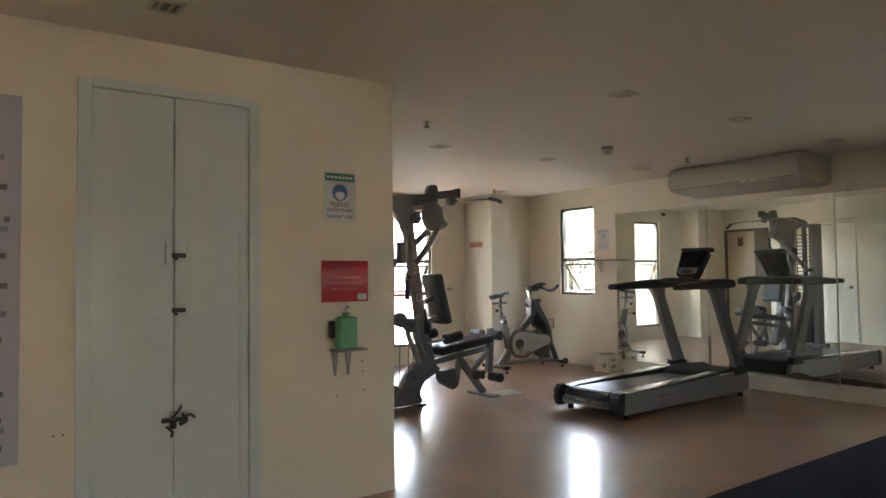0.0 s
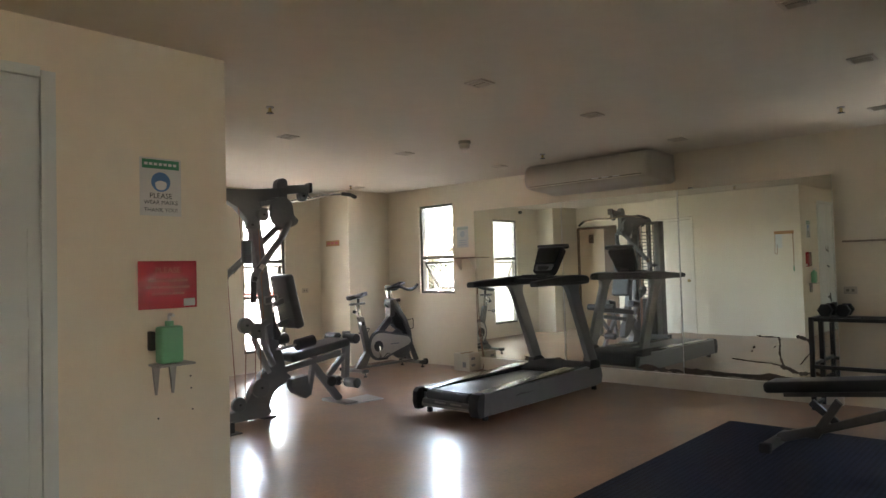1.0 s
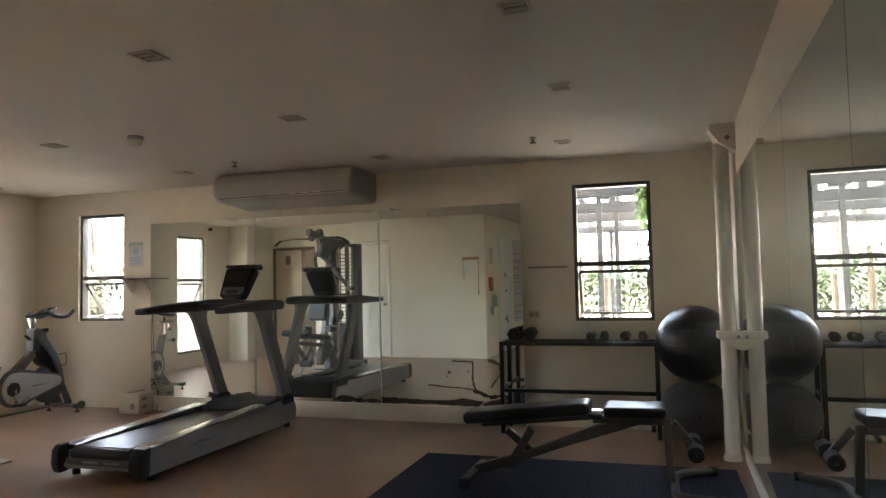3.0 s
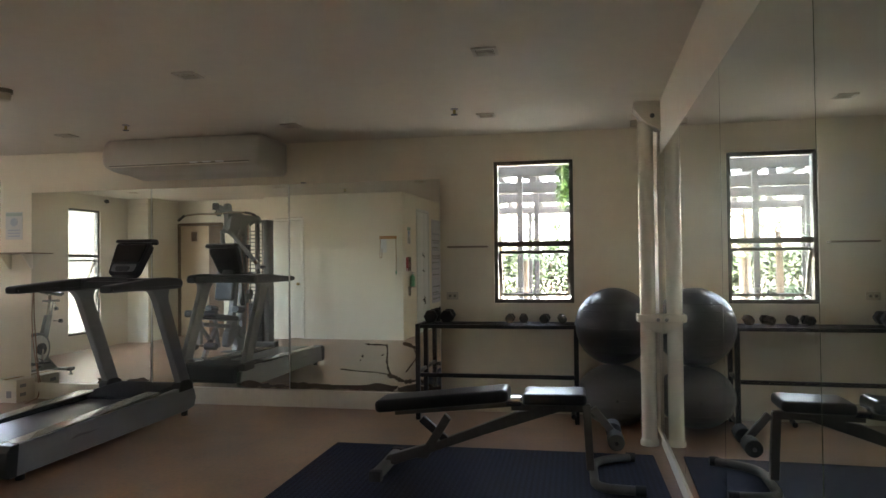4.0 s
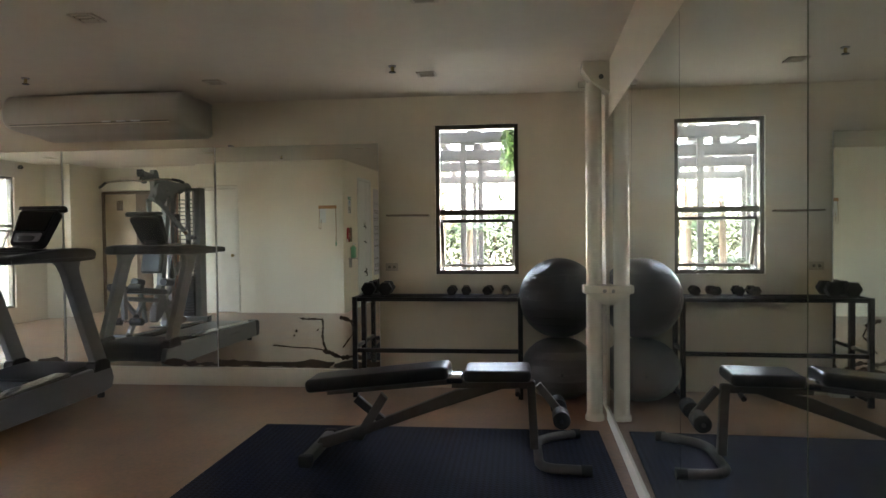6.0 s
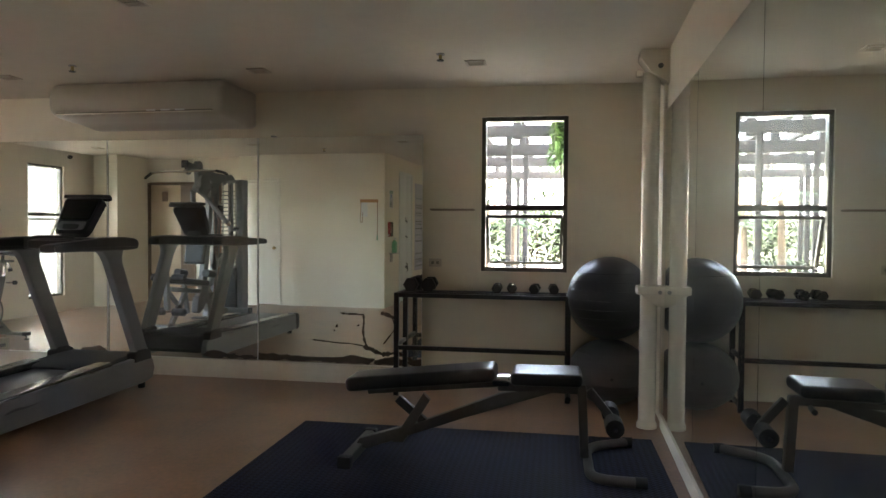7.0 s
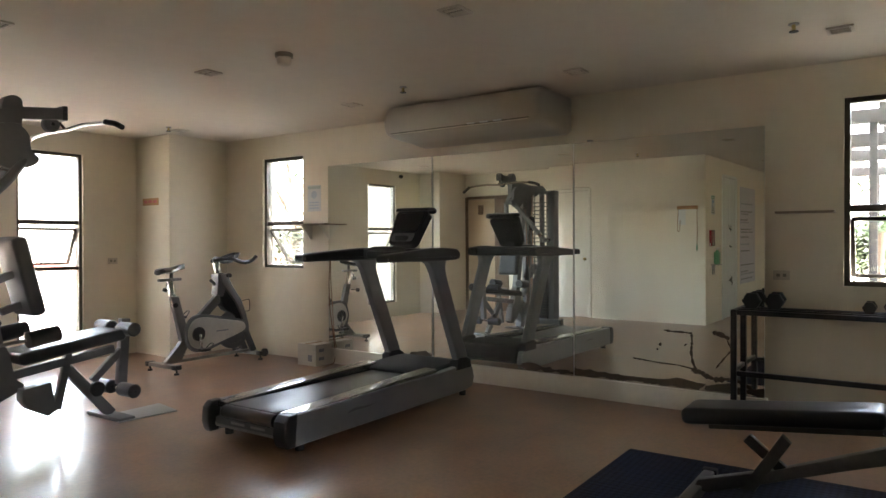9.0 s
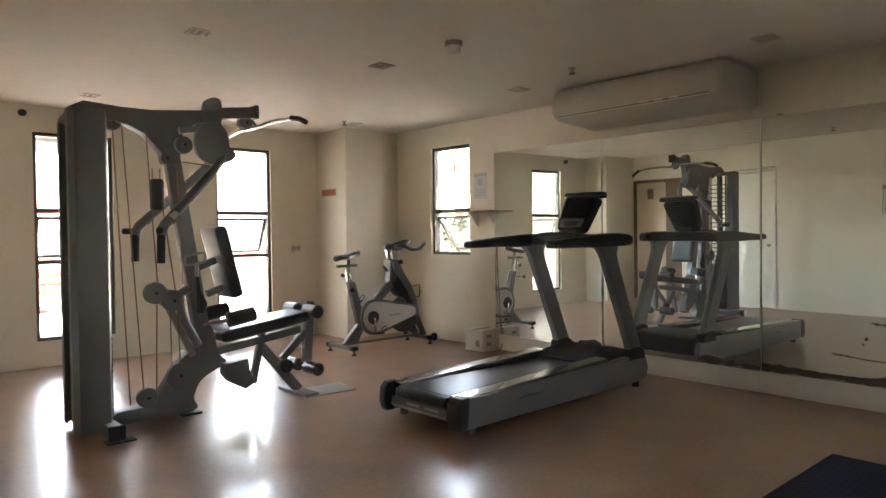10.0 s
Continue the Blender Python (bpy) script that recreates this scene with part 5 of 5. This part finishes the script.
def bench():
    b = thing("weight_bench", (6.1, 2.2, 0.014), "adjustable black vinyl weight bench with silver frame", "bench")
    X = 6.1
    back = bar((X, 3.01, 0.45), (X, 2.13, 0.546), 0.28, 0.082, 0.039, (0, 0, 1), 5)
    part("back_pad", back, LEATHER, b, "long black vinyl back pad")
    seat = bar((X, 2.04, 0.53), (X, 1.64, 0.535), 0.32, 0.072, 0.034, (0, 0, 1), 5)
    part("seat_pad", seat, LEATHER, b, "short black vinyl seat pad")
    part("hinge", box(X - 0.06, X + 0.06, 2.05, 2.15, 0.47, 0.53, 0.01), CHROME, b)
    part("back_frame", bar((X, 2.9, 0.4), (X, 2.1, 0.48), 0.05, 0.04, 0.006), BENCHF, b)
    part("seat_frame", bar((X, 2.12, 0.46), (X, 1.62, 0.46), 0.05, 0.05, 0.006), BENCHF, b)
    part("spine", slab([(2.98, 0.06), (2.9, 0.05), (2.3, 0.27), (1.75, 0.455), (1.75, 0.49), (2.1, 0.42), (2.6, 0.22), (2.95, 0.11)], X - 0.025, X + 0.03, "x", 0.008), BENCHF, b)
    part("ladder_post", slab([(2.75, 0.1), (2.68, 0.1), (2.52, 0.36), (2.56, 0.4)], X - 0.025, X + 0.025, "x", 0.006), BENCHF, b)
    part("rear_strut", bar((X, 2.72, 0.36), (X, 2.55, 0.22), 0.04, 0.05, 0.006), DARK, b)
    rf = part("rear_foot", bar((X - 0.26, 2.96, 0.05), (X + 0.26, 2.96, 0.05), 0.06, 0.06, 0.01), BENCHF, b)
    for s in (-1, 1):
        part("foot_cap", box(X + s * 0.275 - 0.03, X + s * 0.275 + 0.03, 2.92, 3.0, 0.015, 0.085, 0.012), RUBBER, rf)
    part("front_post", bar((X, 1.64, 0.48), (X, 1.62, 0.07), 0.05, 0.06, 0.008), BENCHF, b)
    ff = part("front_base", tube(bend([(X - 0.3, 1.34, 0.045), (X - 0.28, 1.6, 0.045), (X + 0.28, 1.6, 0.045), (X + 0.42, 1.34, 0.045)], 0.14, 6), 0.028, 14), BENCHF, b)
    for x in (X - 0.3, X + 0.42):
        part("foot_cap", tube([(x, 1.37, 0.045), (x, 1.31, 0.045)], 0.031, 14), RUBBER, ff)
    part("leg_arm", bar((X, 1.6, 0.46), (X, 1.47, 0.3), 0.04, 0.045, 0.006), BENCHF, b)
    part("roller_rod", tube([(X - 0.24, 1.47, 0.3), (X + 0.24, 1.47, 0.3)], 0.013, 10), CHROME, b)
    for s in (-1, 1):
        x0, x1 = X + s * 0.07, X + s * 0.23
        part("leg_roller", tube([(x0, 1.47, 0.3), (x0 + s * 0.01, 1.47, 0.3), (x1 - s * 0.01, 1.47, 0.3), (x1, 1.47, 0.3)], 0.05, 18, [0.035, 0.05, 0.05, 0.035]), RUBBER, b)
    part("pop_pin", tube([(X - 0.03, 1.72, 0.43), (X - 0.1, 1.72, 0.42)], 0.016, 10), DARK, b)


bench()


def rack():
    r = thing("dumbbell_rack", (7.8, 2.4, 0), "black steel two-tier dumbbell rack under the window", "dumbbell rack")
    F, B, L, R = 7.64, 7.98, 3.09, 1.69
    for y in (L, R):
        for x in (F, B):
            part("post", bar((x, y, 0.0), (x, y, 0.855), 0.04, 0.04, 0.004), BLACKM, r)
        for z in (0.42, 0.84, 0.05):
            part("side_rail", bar((F + 0.02, y, z), (B - 0.02, y, z), 0.03, 0.03, 0.004), BLACKM, r)
    for z, xs in ((0.4, (F,)), (0.835, (F, B))):
        for x in xs:
            part("shelf_rail", bar((x, L - 0.02, z), (x, R + 0.02, z), 0.035, 0.035, 0.004), BLACKM, r)
    for x in (F + 0.11, B - 0.11):
        part("cradle_bar", bar((x, L - 0.005, 0.845), (x, R + 0.005, 0.845), 0.025, 0.02, 0.003), BLACKM, r)


rack()


def dumbbell(name, r, half, steel, label, group):
    d = thing(name, (0, 0, 0), label, "dumbbell", group)
    part("handle", tube([(-half, 0, r), (half, 0, r)], r * 0.34, 12), CHROME, d)
    for s in (-1, 1):
        p = half * s
        part("hex_head", tube([(p * 0.55, 0, r), (p * 0.62, 0, r), (p * 1.25, 0, r), (p * 1.32, 0, r)], r, 6, [r * 0.85, r, r, r * 0.85]), steel, d)
    return d


DBC = mat("grey_hex_dumbbell", (0.12, 0.125, 0.13), 0.18, 0.85, var=0.1, scale=20)
small = dumbbell("dumbbell", 0.042, 0.075, DBC, "small grey steel hex dumbbell on the rack", "small dumbbells")
small.location = (7.8, 2.27, 0.857)
for k, y in enumerate((2.15, 1.96, 1.81)):
    copy_thing(small, pose(7.8, y, 0.857, 0, 0, (4, -5, 3)[k]))
big = dumbbell("large_dumbbell", 0.062, 0.11, RUBBER, "large black rubber hex dumbbell on the rack", "large dumbbells")
big.location = (7.8, 2.98, 0.857)
copy_thing(big, pose(7.79, 2.84, 0.857, 0, 0, 4))


def exercise_ball(c, rx, rz, material, label, n=18):
    b = thing("exercise_ball", (c[0], c[1], c[2] - rz), label, "exercise ball", "exercise balls")
    bm = ball(c, rx, rx, rz, 48)
    part("ball_skin", bm, material, b)
    for k in range(-3, 4):
        a = k * 0.22
        r = rx * math.cos(a) + 0.001
        z = c[2] + rz * math.sin(a)
        part("rib", tube([(c[0] + r * math.cos(t * math.pi / 24), c[1] + r * math.sin(t * math.pi / 24), z) for t in range(49)], 0.0016, 6), material, b)
    part("plug", tube([(c[0] - rx - 0.002, c[1], c[2]), (c[0] - rx + 0.004, c[1], c[2])], 0.012, 10), DARK, b)


exercise_ball((7.68, 1.37, 0.26), 0.315, 0.26, BALLG, "grey inflated exercise ball on the floor")
exercise_ball((7.68, 1.37, 0.845), 0.33, 0.33, BALLD, "dark grey exercise ball stacked on another ball")


def pole():
    p = thing("machine_pole", (7.06, 1.14, 0), "tall white painted pole with collar beside the mirror", "pole")
    part("pole_tube", tube([(7.06, 1.135, 0), (7.06, 1.135, 2.47)], 0.058, 28), PIPE, p)
    part("foot_ring", tube([(7.06, 1.135, 0), (7.06, 1.135, 0.03), (7.06, 1.135, 0.05)], 0.07, 28, [0.07, 0.07, 0.06]), PIPE, p)
    col = part("collar", box(6.98, 7.14, 1.022, 1.218, 0.935, 0.995, 0.012), PIPE, p)
    part("collar_lug", slab([(1.021, 0.936), (1.2, 0.936), (1.09, 0.86), (1.021, 0.84)], 6.99, 7.01, "x", 0.004), PIPE, col)
    part("collar_bolt", tube([(6.968, 1.07, 0.955), (6.985, 1.07, 0.955)], 0.014, 8), STEEL, col)
    cap = part("top_bracket", slab([(1.021, 2.615), (1.22, 2.615), (1.225, 2.56), (1.15, 2.46), (1.021, 2.38)], 6.97, 7.13, "x", 0.008), PIPE, p)
    part("bracket_pin", tube([(6.962, 1.09, 2.5), (6.975, 1.09, 2.5)], 0.018, 10), DGREY, cap)
    part("side_lug", box(7.0, 7.06, 1.2, 1.245, 2.44, 2.48, 0.006), PIPE, cap)
    part("edge_strip", box(7.062, 7.085, 1.022, 1.05, 0.1, 2.4, 0.003), PIPE, p)
    p.location.y += 0.017


pole()

# ---- boxes and cable by the mirror ----
bx = thing("carton", (7.87, 7.48, 0), "closed white cardboard carton against the wall", "box")
part("carton_body", box(7.745, 7.99, 7.35, 7.63, 0, 0.235, 0.006), CARD, bx)
part("packing_tape", box(7.743, 7.99, 7.47, 7.52, 0.2345, 0.237), CARDB, bx)
for z in (0.06, 0.15):
    part("print_bar", box(7.79, 7.87, 7.3485, 7.3502, z, z + 0.035), INKG, bx)
part("print_bar", box(7.7435, 7.7452, 7.41, 7.47, 0.05, 0.12), INKG, bx)
cb = thing("power_cable", (8.02, 7.38, 0.2), "thin pale brown cable hanging down the wall", "cable")
part("cord", tube(bend([(8.03, 7.41, 1.15), (8.02, 7.42, 0.9), (8.015, 7.4, 0.6), (8.03, 7.36, 0.3), (8.02, 7.32, 0.1), (7.98, 7.3, 0.012), (7.7, 7.2, 0.01)], 0.1, 6), 0.005, 8), CABLE, cb)

# ---- outdoors ----
structure("ground", box(-60, 90, -60, 90, -0.45, -0.25), SOIL, "pale earth ground around the building", "ground")
structure("pavement", box(-2, 16, 10.1, 19.4, -0.25, -0.12, 0.01), CONC, "sunlit concrete paving outside the windows", "pavement")
structure("garden_path", box(8.26, 12.0, -4, 14, -0.25, -0.15, 0.01), CONC, "concrete garden path beside the building", "path")


def compound_wall():
    w = tagged(new("perimeter_wall"), "white plastered perimeter wall with red band", "garden wall", kind="structure")
    w.location = (5, 20, -0.25)
    part("wall_face", box(-6, 20, 20.0, 20.2, -0.25, 0.75, 0.01), PLASTER, w)
    part("coping", box(-6, 20, 19.95, 20.25, 0.75, 0.85, 0.01), ROOFR, w)


compound_wall()


def far_house():
    h = thing("neighbour_house", (4, 26, -0.25), "white plastered house with red roof beyond the wall", "house")
    part("house_wall", box(-4, 10, 24, 32, -0.25, 1.9, 0.02), PLASTER, h)
    part("house_roof", slab([(23.4, 1.9), (32.6, 1.9), (28, 2.6)], -4.5, 10.5, "x", 0.02), ROOFR, h)
    for x in (-2, 1, 4, 7):
        w = part("house_window", box(x, x + 1.2, 23.96, 24.02, 0.4, 1.5, 0.01), BRONZE, h)
        part("sill", box(x - 0.1, x + 1.3, 23.88, 24.0, 0.33, 0.39, 0.01), PLASTER, w)


far_house()


def pergola():
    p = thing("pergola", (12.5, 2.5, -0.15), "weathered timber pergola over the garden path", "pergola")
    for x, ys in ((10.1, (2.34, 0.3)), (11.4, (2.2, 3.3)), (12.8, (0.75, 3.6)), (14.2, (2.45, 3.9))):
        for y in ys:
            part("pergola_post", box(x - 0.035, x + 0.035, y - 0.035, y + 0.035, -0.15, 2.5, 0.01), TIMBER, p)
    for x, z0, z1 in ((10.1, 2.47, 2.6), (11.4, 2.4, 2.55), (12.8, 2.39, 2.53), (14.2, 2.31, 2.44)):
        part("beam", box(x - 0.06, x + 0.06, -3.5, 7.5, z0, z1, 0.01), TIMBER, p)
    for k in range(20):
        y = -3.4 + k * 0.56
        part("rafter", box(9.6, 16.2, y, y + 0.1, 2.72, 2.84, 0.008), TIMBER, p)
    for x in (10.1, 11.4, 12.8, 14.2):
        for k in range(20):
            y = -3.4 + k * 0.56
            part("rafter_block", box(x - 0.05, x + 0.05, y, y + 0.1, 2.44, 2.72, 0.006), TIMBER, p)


pergola()


def leaf_blade(bm, base, yaw, rise, length, width, droop, segs=5):
    d = Vector((math.cos(yaw), math.sin(yaw), 0))
    s = Vector((-math.sin(yaw), math.cos(yaw), 0))
    prev = None
    for i in range(segs + 1):
        t = i / segs
        c = Vector(base) + d * length * t * math.cos(rise) + Vector((0, 0, length * (math.sin(rise) * t - droop * t * t)))
        w = width * (1 - t) ** 0.7 * (0.4 + 1.2 * min(t * 3, 0.5))
        if i == segs:
            w = 0.001
        a, b = bm.verts.new(c - s * w), bm.verts.new(c + s * w)
        if prev:
            bm.faces.new((prev[0], prev[1], b, a))
        prev = (a, b)


def palm(x, y, h, seed, spread=0.9, fronds=15):
    rnd = random.Random(seed)
    t = thing("palm_plant", (x, y, -0.25), "slender palm with arching green fronds", "palm", "garden palms")
    part("trunk", tube([(x, y, -0.25), (x + 0.03, y + 0.02, h * 0.5), (x, y, h)], 0.05, 10, [0.07, 0.045, 0.035]), BARK, t)
    bm = bmesh.new()
    for k in range(fronds):
        yaw = k * 2.4 + rnd.uniform(-0.3, 0.3)
        rise = rnd.uniform(0.1, 1.2)
        L = spread * rnd.uniform(0.7, 1.1)
        d = Vector((math.cos(yaw), math.sin(yaw), 0))
        for j in range(9):
            q = 0.15 + j * 0.1
            base = Vector((x, y, h)) + d * L * q * math.cos(rise) + Vector((0, 0, L * (math.sin(rise) * q - 0.55 * q * q)))
            for s in (-1, 1):
                leaf_blade(bm, base, yaw + s * 0.75, 0.1, L * 0.42 * (1 - 0.5 * q), 0.012, 0.4, 3)
    part("crown", bm, LEAFV, t)


def shrub(x, y, r, h, seed, material, label, leaf=1.0):
    rnd = random.Random(seed)
    t = thing("shrub", (x, y, -0.25), label, "shrub", "garden shrubs")
    st = bmesh.new()
    bm = bmesh.new()
    for k in range(7):
        a = rnd.uniform(0, 6.28)
        tip = (x + r * 0.6 * math.cos(a), y + r * 0.6 * math.sin(a), h * rnd.uniform(0.5, 0.85))
        add_tube(st, [(x, y, -0.25), tip], 0.015, 6)
    for k in range(int(1900 * leaf)):
        a, q = rnd.uniform(0, 6.28), math.sqrt(rnd.random())
        z = -0.1 + (h + 0.1) * rnd.random() ** 0.8
        w = r * q * (0.5 + 0.6 * math.sin(math.pi * min(1, (z + 0.2) / (h + 0.3))) + 0.15 * math.sin(a * 3))
        leaf_blade(bm, (x + w * math.cos(a), y + w * math.sin(a), z), rnd.uniform(0, 6.28), rnd.uniform(-0.3, 0.9), leaf * rnd.uniform(0.1, 0.2), leaf * 0.028, 0.3, 3)
    part("stems", st, BARK, t)
    part("foliage", bm, material, t)


def vine(x, y, z, seed):
    rnd = random.Random(seed)
    t = thing("hanging_vine", (x, y, z), "leafy green vine hanging from the pergola", "vine")
    bm, st = bmesh.new(), bmesh.new()
    for k in range(12):
        px, py, L = x + rnd.uniform(-0.2, 0.2), y + rnd.uniform(-0.24, 0.24), rnd.uniform(0.28, 0.68)
        add_tube(st, [(px, py, z), (px + 0.03, py, z - L)], 0.005, 5)
        for j in range(110):
            q = rnd.random()
            leaf_blade(bm, (px + rnd.uniform(-0.06, 0.06), py + rnd.uniform(-0.06, 0.06), z - L * q), rnd.uniform(0, 6.28), rnd.uniform(-1.2, 0.3), rnd.uniform(0.05, 0.09), 0.02, 0.3, 3)
    part("stems", st, BARK, t)
    part("leaves", bm, LEAFV, t)


palm(10.2, 2.6, 1.75, 1, 0.55, 12)
palm(10.6, 2.3, 1.45, 2, 0.5, 12)
palm(9.6, 2.5, 0.85, 3, 0.45, 14)
palm(9.9, 1.75, 0.75, 4, 0.4, 14)
vine(9.9, 1.62, 2.7, 5)
vine(9.75, 1.6, 2.72, 6)
vine(10.3, 1.45, 2.7, 12)
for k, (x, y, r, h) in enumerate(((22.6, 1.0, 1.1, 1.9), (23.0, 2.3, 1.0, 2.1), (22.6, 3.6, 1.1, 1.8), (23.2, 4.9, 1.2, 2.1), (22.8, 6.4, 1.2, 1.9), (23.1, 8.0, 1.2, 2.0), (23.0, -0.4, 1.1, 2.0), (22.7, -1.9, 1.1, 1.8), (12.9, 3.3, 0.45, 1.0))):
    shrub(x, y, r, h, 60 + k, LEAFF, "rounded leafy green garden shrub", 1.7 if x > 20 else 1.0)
shrub(10.7, 10.9, 0.75, 1.55, 10, LEAFY, "yellow-green leafy shrub outside the window")
shrub(11.5, 11.6, 1.1, 1.6, 11, LEAFM, "rounded leafy green garden shrub")


def tree(x, y, h, seed):
    rnd = random.Random(seed)
    t = thing("garden_tree", (x, y, -0.25), "broadleaf tree with open leafy crown", "tree", "garden trees")
    tr, bm = bmesh.new(), bmesh.new()
    add_tube(tr, [(x, y, -0.25), (x + 0.1, y, h * 0.35), (x, y + 0.1, h * 0.6)], 0.1, 10, [0.16, 0.11, 0.07])
    for k in range(11):
        a = k * 2.4 + rnd.uniform(-0.4, 0.4)
        L = rnd.uniform(0.8, 1.7)
        z0 = h * rnd.uniform(0.35, 0.6)
        tip = Vector((x + L * math.cos(a), y + L * math.sin(a), z0 + rnd.uniform(0.3, 1.2)))
        add_tube(tr, [(x, y, z0), tip], 0.03, 6, [0.05, 0.012])
        for j in range(130):
            o = Vector((rnd.gauss(0, 0.3), rnd.gauss(0, 0.3), rnd.gauss(0, 0.22)))
            leaf_blade(bm, tip + o, rnd.uniform(0, 6.28), rnd.uniform(-0.8, 0.6), rnd.uniform(0.12, 0.24), 0.04, 0.3, 2)
    part("trunk", tr, BARK, t)
    part("crown", bm, LEAFM, t)


tree(11.5, 11.7, 4.0, 21)
tree(17.0, 3.5, 4.0, 22)
tree(18.5, -1.0, 4.2, 23)
tree(16.5, 14.5, 4.5, 24)
structure("boundary_wall", box(21, 21.2, -20, 30, -0.25, 0.56, 0.01), PLASTER, "low white boundary wall beyond the garden", "garden wall")
# unseen roof added to keep sun and sky off the grey wall
structure("passage_shade_roof", box(-14, 1.6, 10.4, 14.0, 3.3, 3.45, 0.01), WALLG, "unseen flat roof added to shade the side passage", "roof")
structure("neighbour_wall", box(-14, 1.2, 13.4, 13.7, -0.25, 3.3, 0.02), WALLG, "tall grey rendered wall of the next building", "building")


def carport():
    c = thing("carport", (5.0, 13.0, -0.12), "dark steel carport canopy outside the windows", "carport")
    part("canopy", box(3.6, 6.0, 12.0, 14.2, 2.62, 2.75, 0.01), TIMBER, c)
    part("canopy_edge", box(3.55, 6.05, 11.95, 12.0, 2.52, 2.78, 0.006), TIMBER, c)
    for x in (3.75, 5.85):
        for y in (12.1, 14.1):
            part("canopy_post", box(x - 0.05, x + 0.05, y - 0.05, y + 0.05, -0.12, 2.62, 0.008), SKIRT, c)


def garden_bench(x, y):
    b = thing("slatted_bench", (x, y, -0.12), "dark slatted outdoor bench on the paving", "bench")
    for k in range(4):
        part("seat_slat", box(x - 0.7, x + 0.7, y - 0.24 + k * 0.12, y - 0.15 + k * 0.12, 0.3, 0.34, 0.006), BRONZE, b)
    for k in range(3):
        part("back_slat", box(x - 0.7, x + 0.7, y + 0.26, y + 0.29, 0.46 + k * 0.13, 0.54 + k * 0.13, 0.006), BRONZE, b)
    for s in (-0.6, 0.6):
        part("leg", box(x + s - 0.03, x + s + 0.03, y - 0.22, y + 0.3, -0.12, 0.3, 0.006), BRONZE, b)
        part("back_post", box(x + s - 0.03, x + s + 0.03, y + 0.29, y + 0.33, 0.3, 0.84, 0.006), BRONZE, b)


def parked_car(x, y):
    c = thing("parked_car", (x, y, -0.12), "red hatchback parked beyond the paving", "car")
    body = slab([(x - 2.0, 0.1), (x - 2.02, 0.5), (x - 1.9, 0.72), (x - 1.0, 0.8), (x + 1.9, 0.82), (x + 2.0, 0.5), (x + 1.98, 0.1)], y, y + 1.65, "y", 0.06, 3)
    part("body", body, REDC, c)
    part("cabin", slab([(x - 1.15, 0.8), (x - 0.45, 1.3), (x + 1.3, 1.32), (x + 1.85, 0.82)], y + 0.1, y + 1.55, "y", 0.08, 3), SCREEN, c)
    part("roof", slab([(x - 0.5, 1.3), (x - 0.4, 1.36), (x + 1.25, 1.37), (x + 1.35, 1.31)], y + 0.14, y + 1.5, "y", 0.03), REDC, c)
    for dx in (-1.25, 1.25):
        for dy in (0.02, 1.42):
            w = part("wheel", tube([(x + dx, y + dy, 0.19), (x + dx, y + dy + 0.2, 0.19)], 0.31, 24), RUBBER, c)
            part("rim", tube([(x + dx, y + dy - 0.006, 0.19), (x + dx, y + dy + 0.01, 0.19)], 0.19, 20), SILVER, w)


carport()
garden_bench(4.75, 13.2)
parked_car(6.9, 16.4)
